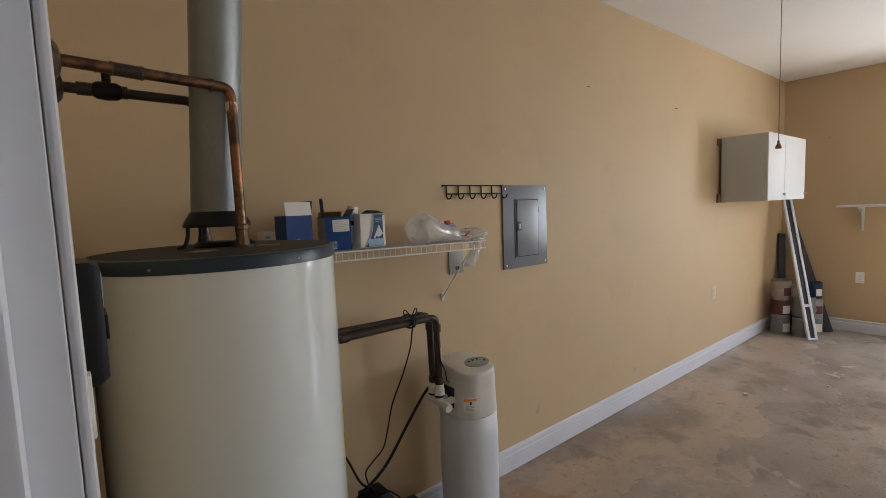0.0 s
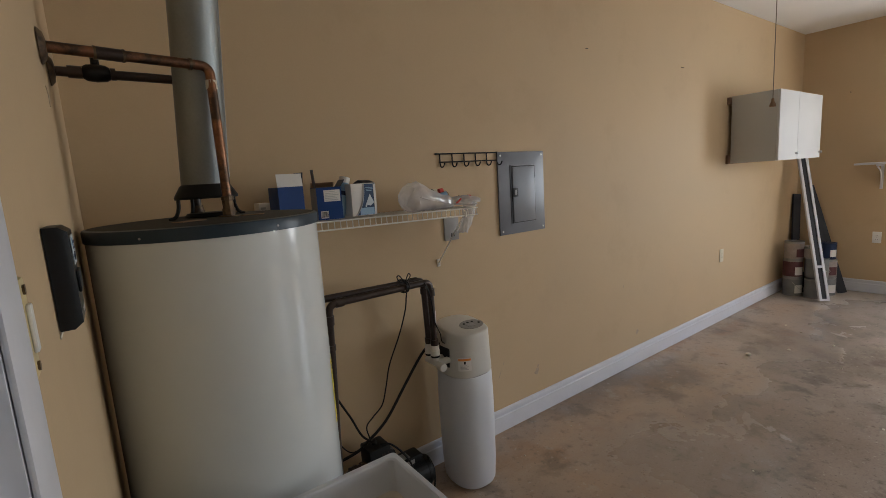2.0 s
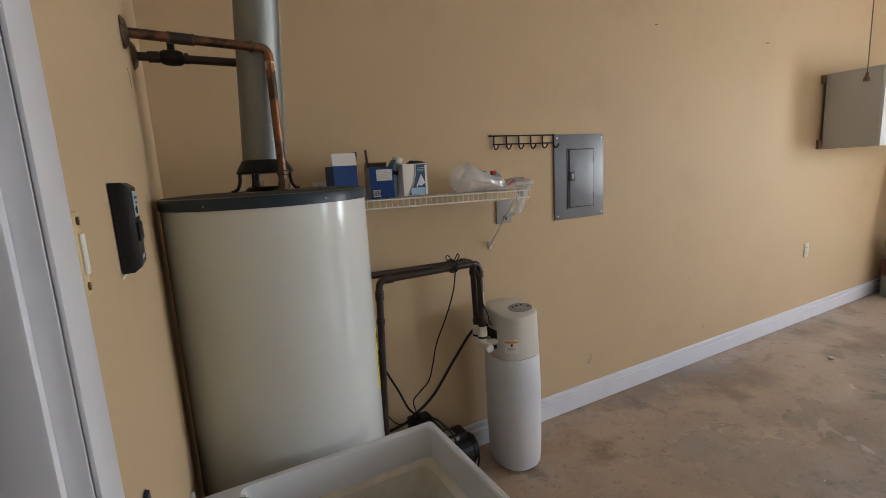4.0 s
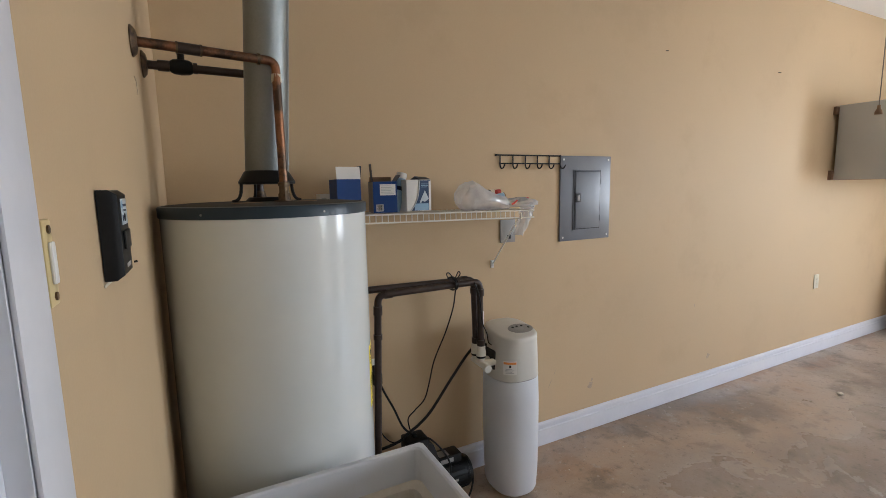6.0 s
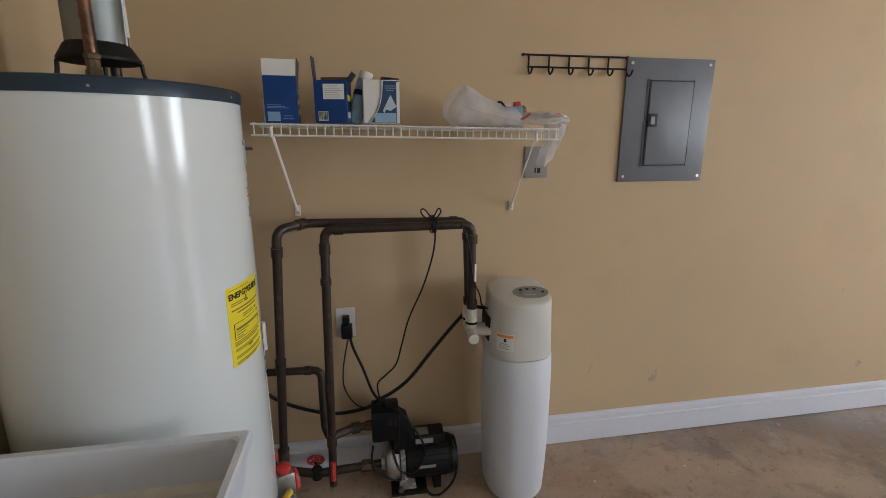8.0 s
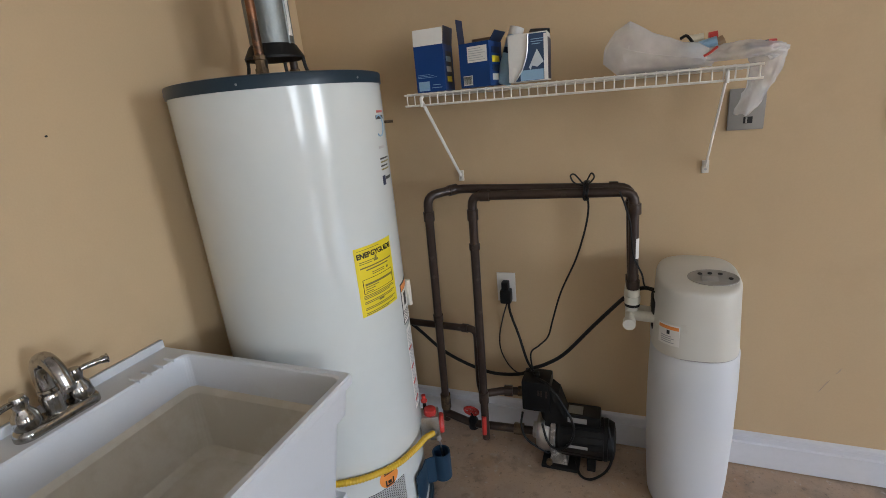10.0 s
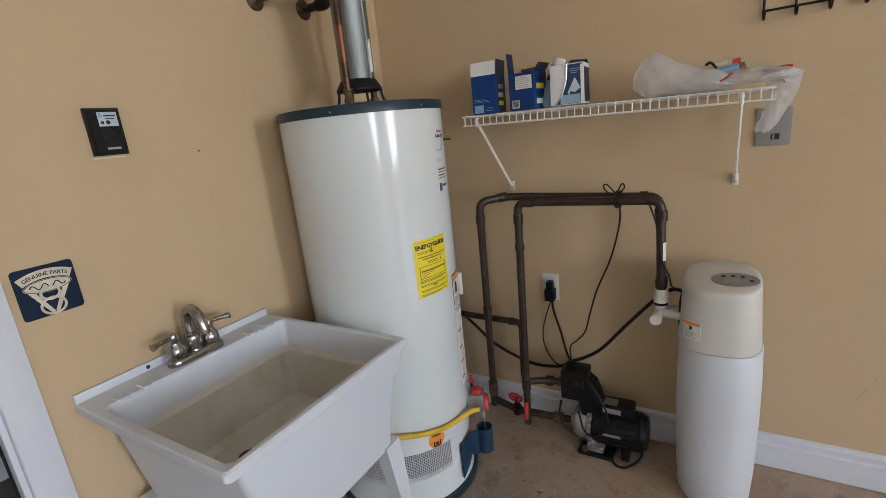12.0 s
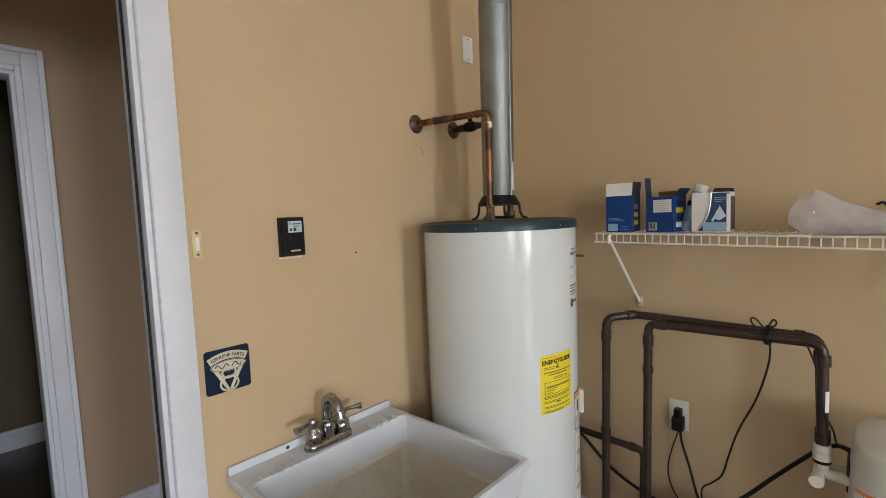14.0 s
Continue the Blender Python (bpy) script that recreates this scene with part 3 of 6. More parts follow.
    bm = bmesh.new()
    bent_patch(CX, CY, R + 0.0013, 12, 17, 0.745, 0.785, 4, 0.0004, bm)
    for n in range(5):
        bent_patch(CX, CY, R + 0.0013, 9.5, 21, 0.702 + n * 0.007, 0.7045 + n * 0.007, 4, 0.0004, bm)
    part("print", bm, M_INK, wl)
    sl = part("instruction_strip", bent_patch(CX, CY, R, 9.5, 30, 0.395, 0.672), M_CARD, h, "long white instruction label")
    bm = bmesh.new()
    for n in range(30):
        bent_patch(CX, CY, R + 0.0008, 10.5, 26 - (n * 7) % 9, 0.405 + n * 0.0086, 0.4085 + n * 0.0086, 5, 0.0004, bm)
    part("print", bm, M_GREYINK, sl)
    for z in (0.42, 0.48, 0.535, 0.60):
        part("red_print", bent_patch(CX, CY, R + 0.0010, 10, 17, z, z + 0.008, 4, 0.0004), M_RED, sl)
    for z0, z1, a0, a1, mt in ((1.294, 1.300, 7, 18, M_RED), (1.278, 1.288, 5, 18, M_INK), (1.205, 1.211, 4, 16, M_GREYINK), (1.177, 1.181, 4, 18, M_INK), (1.168, 1.172, 4, 18, M_LINE), (1.158, 1.162, 4, 15, M_INK), (1.149, 1.153, 4, 17, M_LINE), (1.110, 1.135, 4, 8, M_DBLUE), (1.122, 1.130, 9, 18, M_INK)):
        part("jacket_print", bent_patch(CX, CY, R, a0, a1, z0, z1, 5, 0.0005), mt, h)
    arc = [Vector((CX + (R + 0.0006) * math.cos(radians(a)), CY + (R + 0.0006) * math.sin(radians(a)), z)) for a, z in [(9 - 6 * math.cos(t), 1.262 + 0.026 * math.sin(t)) for t in [0.9 + k * 0.3 for k in range(16)]]]
    part("jacket_emblem", tube(arc, 0.0022, 5), M_LBLUE, h)
    p = Vector((CX + R * math.cos(radians(24)), CY + R * math.sin(radians(24)), 1.268))
    part("relief_stub", tube([p, p + Vector((0.022, 0.010, 0))], 0.004, 8), M_BRASS, h)
    rod = [Vector((CX + (R + 0.007) * math.cos(radians(26)), CY + (R + 0.007) * math.sin(radians(26)), z)) for z in (0.80, 0.72)]
    part("drain_tube", tube(rod, 0.010, 10), M_PVC, h, "ivory relief drain stub")
    bm = bmesh.new()
    disc = []
    for k in range(28):
        t = 2 * math.pi * k / 28
        a = radians(-27.3) + 0.033 * math.cos(t) / R
        disc.append(Vector((CX + (R - 0.0062) * math.cos(a), CY + (R - 0.0062) * math.sin(a), 0.268 + 0.033 * math.sin(t))))
    bm.faces.new([bm.verts.new(p) for p in disc])
    bmesh.ops.solidify(bm, geom=bm.faces[:], thickness=0.001)
    sticker = part("round_sticker", bm, M_ORANGE, h, "round orange caution sticker")
    bm = bmesh.new()
    for a0, a1, z0, z1 in ((-30.5, -29.5, 0.243, 0.262), (-25, -24, 0.243, 0.262), (-30, -24.5, 0.241, 0.245), (-28.6, -26, 0.248, 0.258), (-31, -23.5, 0.281, 0.283), (-31, -24.5, 0.286, 0.288), (-30, -25, 0.291, 0.293)):
        bent_patch(CX, CY, R - 0.0052, a0, a1, z0, z1, 3, 0.0004, bm)
    part("print", bm, M_INK, sticker)
    return h


heater = water_heater()


def gas_valve():
    v = empty("gas_valve", (0.535, 1.59, 0.25), "grey gas control valve with red dials on the water heater", "gas valve")
    u = Matrix.Translation((0.520, 1.566, -0.010)) @ Matrix.Rotation(radians(22), 4, "Z")
    part("body", box(-0.016, 0.046, -0.030, 0.030, 0.245, 0.322, 0.006, m=u), M_STEEL, v)
    part("neck", tube([u @ Vector((-0.04, 0, 0.285)), u @ Vector((-0.012, 0, 0.285))], 0.018, 14), M_STEEL, v)
    part("top_dial", lathe([(0.020, 0.0), (0.022, 0.004), (0.020, 0.018), (0.010, 0.022), (0.0, 0.022)], m=u @ Matrix.Translation((0.018, -0.006, 0.3222)), seg=14), M_RED, v, "red temperature dial")
    part("front_dial", lathe([(0.033, 0.0), (0.035, 0.005), (0.031, 0.014), (0.0, 0.016)], m=u @ Matrix.Translation((0.0462, 0.006, 0.272)) @ Matrix.Rotation(radians(90), 4, "Y"), seg=24), M_RED, v, "large red dial")
    part("button_stem", lathe([(0.006, 0.0), (0.006, 0.03)], m=u @ Matrix.Translation((0.0, 0.020, 0.3222)), seg=10), M_IRON, v)
    part("button", lathe([(0.011, 0.03), (0.011, 0.036), (0.007, 0.040), (0.007, 0.056), (0.0, 0.058)], m=u @ Matrix.Translation((0.0, 0.020, 0.3222)), seg=12), M_RED, v)
    part("outlet_nut", tube([u @ Vector((0.022, -0.032, 0.268)), u @ Vector((0.022, -0.055, 0.262))], 0.012, 6), M_STEEL, v)
    part("fitting", tube([u @ Vector((0.036, -0.016, 0.246)), u @ Vector((0.040, -0.022, 0.225))], 0.009, 8), M_STEEL, v)
    part("pilot_tube", tube([u @ Vector((0.040, -0.022, 0.226)), u @ Vector((0.046, -0.026, 0.18)), u @ Vector((0.046, -0.034, 0.12))], 0.004, 8, 0.02), M_STEEL, v)
    return v


gas_valve()
hose_path = [Vector((CX + rr * math.cos(radians(a)), CY + rr * math.sin(radians(a)), z)) for a, rr, z in ((-112, R + 0.02, 0.352), (-95, R + 0.012, 0.346), (-75, R + 0.012, 0.338), (-50, R + 0.012, 0.328), (-25, R + 0.012, 0.312), (-5, R + 0.014, 0.302), (8, R + 0.018, 0.288), (18, R + 0.035, 0.266))]
hp = spline(hose_path, 26)
hose = tagged(link("gas_hose", tube(hp, [0.0098 if n % 2 else 0.0082 for n in range(len(hp))], 10), M_HOSE), "yellow corrugated gas hose round the water heater", "hose")

rows = []
for n in range(13):
    a = radians(-6 + 17 * n / 12)
    low = 0.045 + 0.045 * n / 12
    rows.append([Vector((CX + (R + o) * math.cos(a), CY + (R + o) * math.sin(a), z)) for o, z in ((0.003, low), (0.0065, low), (0.0065, 0.190), (0.003, 0.190))])
for x, y in ((0.556, 1.500), (0.566, 1.506)):
    rows.append([Vector((x + o, y - o, z)) for o, z in ((-0.0017, 0.092), (0.0017, 0.092), (0.0017, 0.192), (-0.0017, 0.192))])
holder = empty("plastic_holder", (0.56, 1.47, 0.045), "dark blue plastic holder curled beside the heater base", "holder")
part("back_plate", loft(rows), M_CUP, holder)
part("cup", lathe([(0.028, 0.095), (0.030, 0.096), (0.030, 0.196), (0.0272, 0.196), (0.0272, 0.10), (0.0, 0.10)], (0.580, 1.532, 0), 24), M_CUP, holder)

# flue, leaning a little on its way to the ceiling
FLUE = Vector((0.277, 1.443, 1.480))
LEAN = Vector((0.052, -0.055, 1.0))
FTOP = FLUE + LEAN * (CEIL - FLUE.z)
fl = empty("flue_pipe", FLUE, "galvanised round steel flue pipe rising from the heater", "flue pipe")
part("pipe", loft([[p + Vector((r * math.cos(2 * math.pi * k / 48), r * math.sin(2 * math.pi * k / 48), 0)) for k in range(48)] for p, r in ((FLUE, 0.0545), (FLUE + LEAN * 0.004, 0.0555), (FTOP, 0.0555))], caps=(False, False)), M_FLUE, fl)
fs = Vector((0.0557 * math.cos(radians(-2)), 0.0557 * math.sin(radians(-2)), 0))
part("seam", tube([FLUE + fs, FTOP + fs], 0.0032, 6), M_FLUE, fl)
part("collar", tube([FLUE + LEAN * 0.62, FLUE + LEAN * 0.632], 0.0565, 48), M_FLUE, fl)
part("tag", bent_patch(FLUE.x + 0.004, FLUE.y - 0.004, 0.0565, 0, 14, 1.50, 1.60, 3), M_PLATE, fl, "small white paper tag")


# hot and cold supply pipes from the wall
def wall_flange(y, z, parent, mt):
    part("flange", lathe([(0.034, 0.001), (0.034, 0.003), (0.026, 0.010), (0.013, 0.013)], m=Matrix.Translation((0, y, z)) @ Matrix.Rotation(radians(90), 4, "Y"), seg=28), mt, parent, "round wall flange")


ZS = 1.762
hot = empty("hot_pipe", (0, 1.320, ZS), "tarnished copper pipe bending down into the water heater", "water pipe")
wall_flange(1.320, ZS, hot, M_BRASS)
part("pipe", tube([(0.008, 1.320, ZS), (0.306, 1.356, ZS - 0.004), (0.307, 1.350, 1.402)], 0.0112, 14, 0.022), M_COPPER, hot)
for a, b in ((0.085, 0.089), (0.135, 0.139), (0.262, 0.268)):
    part("solder_ring", tube([(a, 1.320 + a * 0.121, ZS - a * 0.013), (b, 1.320 + b * 0.121, ZS - b * 0.013)], 0.0138, 14), M_BRASS, hot)
part("coupling", tube([(0.089, 1.331, ZS - 0.001), (0.135, 1.336, ZS - 0.002)], 0.0130, 14), M_PIPE, hot)
part("solder_patch", tube([(0.3062, 1.357, ZS - 0.036), (0.3064, 1.3575, ZS - 0.056)], 0.0128, 12), M_CREAM, hot, "pale flux-stained fitting")
part("base_nut", lathe([(0.026, 1.4015), (0.026, 1.404), (0.0155, 1.405), (0.0155, 1.420), (0.0125, 1.424), (0.0125, 1.440), (0.0150, 1.442), (0.0150, 1.450), (0.012, 1.452)], (0.307, 1.350, 0), 8), M_BRASS, hot, "brass union nut")

cold = empty("cold_pipe", (0, 1.530, ZS), "dark copper pipe with a gate valve", "water pipe")
wall_flange(1.530, ZS, cold, M_BRASS)
part("pipe", tube([(0.008, 1.530, ZS), (0.264, 1.528, ZS - 0.004), (0.265, 1.532, 1.402)], 0.0112, 14, 0.022), M_PIPE, cold)
for a, b in ((0.035, 0.062), (0.118, 0.128)):
    part("coupling", tube([(a, 1.530, ZS), (b, 1.530, ZS)], 0.0145, 14), M_PIPE, cold)
part("valve_body", lathe([(0.014, 0), (0.019, 0.008), (0.021, 0.026), (0.019, 0.046), (0.014, 0.054)], m=Matrix.Translation((0.063, 1.530, ZS)) @ Matrix.Rotation(radians(90), 4, "Y"), seg=16), M_IRON, cold, "dark gate valve body")
part("valve_stem", tube([(0.090, 1.530, ZS + 0.016), (0.090, 1.530, ZS + 0.040)], 0.009, 10), M_IRON, cold)
part("valve_handle", tube([(0.068, 1.522, ZS + 0.040), (0.090, 1.528, ZS + 0.046), (0.116, 1.526, ZS + 0.040)], 0.005, 8), M_STEEL, cold)
part("base_nut", lathe([(0.017, 1.402), (0.018, 1.41), (0.014, 1.43)], (0.265, 1.532, 0), 12), M_BRASS, cold)

# ---- laundry tub ----
TY0, TY1, TX, TZ = 0.553, 1.122, 0.585, 0.758


def rect_ring(x0, x1, y0, y1, z, r, seg=5):
    out = []
    for cx, cy, a0 in ((x1 - r, y1 - r, 0), (x0 + r, y1 - r, 90), (x0 + r, y0 + r, 180), (x1 - r, y0 + r, 270)):
        for k in range(seg + 1):
            a = radians(a0 + 90 * k / seg)
            out.append(Vector((cx + r * math.cos(a), cy + r * math.sin(a), z)))
    return out


def laundry_tub():
    t = empty("laundry_sink", (0.3, (TY0 + TY1) / 2, 0), "white plastic freestanding laundry sink with a soiled basin", "sink")
    rings = [
        rect_ring(0.045, 0.534, 0.638, 1.062, 0.445, 0.03), rect_ring(0.020, 0.556, 0.606, 1.092, 0.662, 0.022), rect_ring(0.016, 0.572, 0.594, 1.101, 0.670, 0.020),
        rect_ring(0.012, 0.577, 0.580, 1.110, 0.728, 0.016), rect_ring(0.004, 0.584, 0.556, 1.119, 0.734, 0.010), rect_ring(0.002, TX, TY0, TY1, 0.738, 0.010),
        rect_ring(0.002, TX, TY0, TY1, TZ - 0.004, 0.010), rect_ring(0.005, TX - 0.004, TY0 + 0.004, TY1 - 0.004, TZ, 0.010),
        rect_ring(0.098, TX - 0.015, TY0 + 0.020, TY1 - 0.017, TZ, 0.020), rect_ring(0.102, TX - 0.018, TY0 + 0.024, TY1 - 0.020, TZ - 0.005, 0.020),
    ]
    part("shell", loft(rings, caps=(False, False)), M_TUB, t, angle=22)
    inner = [
        rect_ring(0.102, TX - 0.018, TY0 + 0.024, TY1 - 0.020, TZ - 0.005, 0.020), rect_ring(0.112, TX - 0.024, TY0 + 0.048, TY1 - 0.030, 0.676, 0.022), rect_ring(0.122, TX - 0.040, TY0 + 0.064, TY1 - 0.040, 0.662, 0.024),
        rect_ring(0.150, TX - 0.062, TY0 + 0.088, TY1 - 0.064, 0.530, 0.034), rect_ring(0.168, TX - 0.080, TY0 + 0.104, TY1 - 0.082, 0.514, 0.040), rect_ring(0.22, 0.29, 0.77, 0.83, 0.506, 0.028),
    ]
    # Paler above, soiled below: the colour split mostly paints shading.
    part("upper_wall", loft(inner[:2], caps=(False, False)), M_TUB, t, "upper basin wall, coloured paler to paint the basin's shading", angle=16)
    part("basin", loft(inner[1:], caps=(False, True)), M_BASIN, t, "grey-brown soiled basin", angle=16)
    part("drain", lathe([(0.024, 0.5075), (0.024, 0.510), (0.018, 0.511), (0.015, 0.508), (0.0, 0.5075)], (0.247, 0.800, 0), 24), M_DRAIN, t, "rusty drain")
    part("back_lip", box(0.002, 0.012, TY0 + 0.004, TY1 - 0.004, TZ - 0.002, TZ + 0.022, 0.003), M_TUB, t)
    part("screw_hole", lathe([(0.0055, 0.0), (0.0, 0.001)], m=Matrix.Translation((0.0122, 0.727, TZ + 0.010)) @ Matrix.Rotation(radians(90), 4, "Y"), seg=12), M_DARK, t)
    for y0 in (0.605, 0.975):
        for k in range(4):
            yy = y0 + k * 0.030
            part("drying_rib", box(0.070, 0.108, yy, yy + 0.009, TZ - 0.002, TZ + 0.0055, 0.002), M_TUB, t)
    # corner legs, wide at the top
    for sx, sy in ((1, 1), (1, 0), (0, 1), (0, 0)):
        x_out, x_in = (0.542, 0.494) if sx else (0.038, 0.086)
        y_out, y_in = (1.078, 1.018) if sy else (0.612, 0.672)
        fx, fy = (0.572 if sx else 0.020), (1.092 if sy else 0.596)
        top = [(x_out, y_out), (x_in, y_out), (x_in, y_in), (x_out, y_in)]
        foot = [(fx, fy), (fx + (-0.022 if sx else 0.022), fy), (fx + (-0.022 if sx else 0.022), fy + (-0.026 if sy else 0.026)), (fx, fy + (-0.026 if sy else 0.026))]
        part("leg", loft([[Vector((*p, 0.0)) for p in foot], [Vector((*p, 0.455)) for p in top]]), M_TUB, t)
    return t


laundry_tub()


def faucet():
    FY = 0.834
    f = empty("faucet", (0.060, FY, TZ), "worn chrome two-handle faucet on the laundry sink", "faucet")
    rings = [rect_ring(0.034 + d, 0.086 - d, FY - 0.079 + d, FY + 0.079 - d, TZ + z, 0.025 - d, 7) for d, z in ((0, 0.0), (0, 0.012), (0.003, 0.018), (0.010, 0.022))]
    part("base_plate", loft(rings), M_CHROME, f)
    part("spout_neck", lathe([(0.021, TZ + 0.018), (0.018, TZ + 0.03), (0.021, TZ + 0.055), (0.018, TZ + 0.063), (0.020, TZ + 0.069), (0.017, TZ + 0.073)], (0.060, FY, 0), 24), M_CHROME, f)
    path = spline([(0.058, FY, TZ + 0.068), (0.056, FY, TZ + 0.106), (0.066, FY, TZ + 0.133), (0.092, FY, TZ + 0.142), (0.117, FY, TZ + 0.123), (0.128, FY, TZ + 0.096), (0.131, FY, TZ + 0.078)], 6)
    part("spout", tube(path, [0.0160 - 0.0030 * n / len(path) for n in range(len(path))], 18), M_CHROME, f)
    for s, yy in ((-1, FY - 0.05), (1, FY + 0.05)):
        part("valve_hub", lathe([(0.022, TZ + 0.018), (0.024, TZ + 0.026), (0.021, TZ + 0.048), (0.014, TZ + 0.058), (0.013, TZ + 0.064), (0.016, TZ + 0.074), (0.012, TZ + 0.086), (0.0, TZ + 0.089)], (0.060, yy, 0), 22), M_CHROME, f)
        lv = spline([(0.060, yy, TZ + 0.076), (0.064, yy + s * 0.02, TZ + 0.079), (0.068, yy + s * 0.036, TZ + 0.079), (0.072, yy + s * 0.052, TZ + 0.078), (0.074, yy + s * 0.062, TZ + 0.077)], 5)
        part("lever", tube(lv, [(0.006, 0.0065, 0.007, 0.009, 0.0115)[min(4, n // 5)] for n in range(len(lv))], 12), M_CHROME, f)
    return f


faucet()


# ---- water softener ----
def softener():
    s = empty("water_softener", (1.334, 1.768, 0), "pale grey plastic water softener cabinet with ivory top", "water softener")
    cx, cy = 1.334, 1.768
    rings = [superring(cx, cy, a, b, z, 2.45) for a, b, z in ((0.102, 0.120, 0.010), (0.108, 0.126, 0.024), (0.114, 0.131, 0.12), (0.119, 0.131, 0.30), (0.119, 0.131, 0.45), (0.116, 0.128, 0.560), (0.112, 0.124, 0.564))]
    part("cabinet", loft(rings), M_SOFT, s, angle=50)
    for a in (-0.048, 0.048):
        for b in (-0.055, 0.055):
            part("foot", box(cx + a - 0.02, cx + a + 0.02, cy + b - 0.02, cy + b + 0.02, 0.0, 0.020, 0.005), M_SOFT, s)
    # Grey ring stands in for the shadow between cabinet and cover.
    part("seam", loft([superring(cx, cy, 0.1125, 0.1245, z, 2.45) for z in (0.560, 0.570)]), M_GREYP, s, "grey ring painting the shadow in the seam")
    rings = []
    for a, b, z, tl, cyo in ((0.1155, 0.1275, 0.568, 0.0, 0.0), (0.1165, 0.1285, 0.574, 0.0, 0.0), (0.1145, 0.1250, 0.62, 0.01, -0.001), (0.1105, 0.1205, 0.70, 0.03, -0.004), (0.1080, 0.1180, 0.752, 0.08, -0.006), (0.1070, 0.1170, 0.772, 0.12, -0.007), (0.1035, 0.1135, 0.7785, 0.135, -0.007), (0.0960, 0.1060, 0.7815, 0.14, -0.007), (0.045, 0.05, 0.7825, 0.14, -0.007)):
        rings.append(superring(cx - 0.004, cy + cyo, a - 0.002, b, z, 2.75, tilt=tl))
    top = part("top_cover", loft(rings), M_SOFTCAP, s, "ivory domed top cover", angle=50)
    # control panel, set into the sloping top
    m = Matrix.Translation((cx + 0.030, cy - 0.036, 0.7785)) @ Matrix.Rotation(math.atan(0.14), 4, "X")
    disc = [m @ Vector((0.062 * math.cos(2 * math.pi * k / 32), 0.044 * math.sin(2 * math.pi * k / 32), 0.0)) for k in range(32)]
    up = m.to_3x3() @ Vector((0, 0, 0.006))
    part("control_panel", loft([[p - up for p in disc], [p + up * 0.25 for p in disc]]), M_PANELG, top, "grey oval control panel")
    part("panel_rim", tube([p + up * 0.2 for p in disc] + [disc[0] + up * 0.2], 0.0014, 6), M_PANELG, top)
    for bx, by in ((-0.03, 0.018), (-0.005, 0.022), (0.02, 0.02), (0.042, -0.004)):
        part("button", lathe([(0.006, 0.001), (0.006, 0.003), (0.0, 0.004)], m=m @ Matrix.Translation((bx, by, 0)), seg=12), M_DARK, top)
    part("display", box(-0.03, 0.012, -0.022, 0.004, 0.0012, 0.003, 0.001, m=m), M_GREYP, top)
    # recess for the valve on the side
    part("valve_recess", box(cx - 0.1185, cx - 0.085, cy - 0.045, cy + 0.055, 0.605, 0.700, 0.012), M_DARK, s, "dark valve recess")
    def hug(t0, t1, z0, z1, out, n=8):
        rows = []
        for k in range(n + 1):
            t = radians(t0 + (t1 - t0) * k / n)
            c, q = math.cos(t), math.sin(t)
            d = Vector((math.copysign(abs(c) ** (2 / 2.75), c), math.copysign(abs(q) ** (2 / 2.75), q), 0))
            inn, o2 = Vector((d.x * 0.1120, d.y * 0.1240, 0)), Vector((d.x * (0.1142 + out), d.y * (0.1265 + out), 0))
            rows.append([Vector((cx - 0.004, cy - 0.001, z)) + v for v, z in ((o2, z0), (o2, z1), (inn, z1), (inn, z0))])
        return loft(rows)

    lb = part("caution_label", hug(-143, -108, 0.603, 0.664, 0.0006), M_CARD, s, "white caution label with orange heading")
    part("heading", hug(-142, -109, 0.651, 0.661, 0.0010), M_ORANGE, lb)
    part("figure", hug(-127, -122, 0.636, 0.648, 0.0010), M_INK, lb)
    for k in range(4):
        part("print", hug(-137, -115 - (k % 2) * 4, 0.610 + k * 0.006, 0.6125 + k * 0.006, 0.0010), M_GREYINK, lb)
    return s


softener()

# ---- pipe frame behind the sink ----
PA, PB = 1.790, 1.750


feed = empty("softener_pipe", (0.548, PA, 0.10), "dark brown oxidised copper pipe looping to the water softener", "water pipe", group="dark pipes behind the pump")
P1, P2 = Vector((0.491, 1.815, 0.15)), Vector((0.553, 1.700, 1.028))
at1 = lambda z: P1 + (P2 - P1) * ((z - P1.z) / (P2.z - P1.z))
part("pipe", tube([P1, P2, (0.625, PA - 0.012, 1.034), (1.150, PA, 1.023), (1.160, PA, 0.735)], 0.0145, 14, 0.034), M_PIPE, feed)
for p, q in ((at1(0.945), at1(0.975)), (at1(0.56), at1(0.585)), ((0.606, PA - 0.035, 1.0325), (0.625, PA - 0.012, 1.034)), ((1.1515, PA, 0.985), (1.1523, PA, 0.96)), ((1.09, PA, 1.0245), (1.115, PA, 1.024))):
    part("coupling", tube([p, q], 0.0178, 14), M_PIPE, feed)
part("brass_elbow", tube([at1(0.215), at1(0.150)], 0.0195, 14), M_BRASS, feed, "tarnished brass elbow")
part("foot", tube([at1(0.155), at1(0.09)], 0.016, 12), M_PIPE, feed)

ret = empty("pump_pipe", (0.688, PB, 0.05), "dark brown oxidised copper pipe rising from the pump", "water pipe", group="dark pipes behind the pump")
Q1, Q2 = Vector((0.664, 1.768, 0.075)), Vector((0.687, 1.738, 1.018))
at2 = lambda z: Q1 + (Q2 - Q1) * ((z - Q1.z) / (Q2.z - Q1.z))
part("pipe", tube([Q1, Q2, (1.158, PB, 1.019), (1.162, PB, 0.735)], 0.0145, 14, 0.032), M_PIPE, ret)
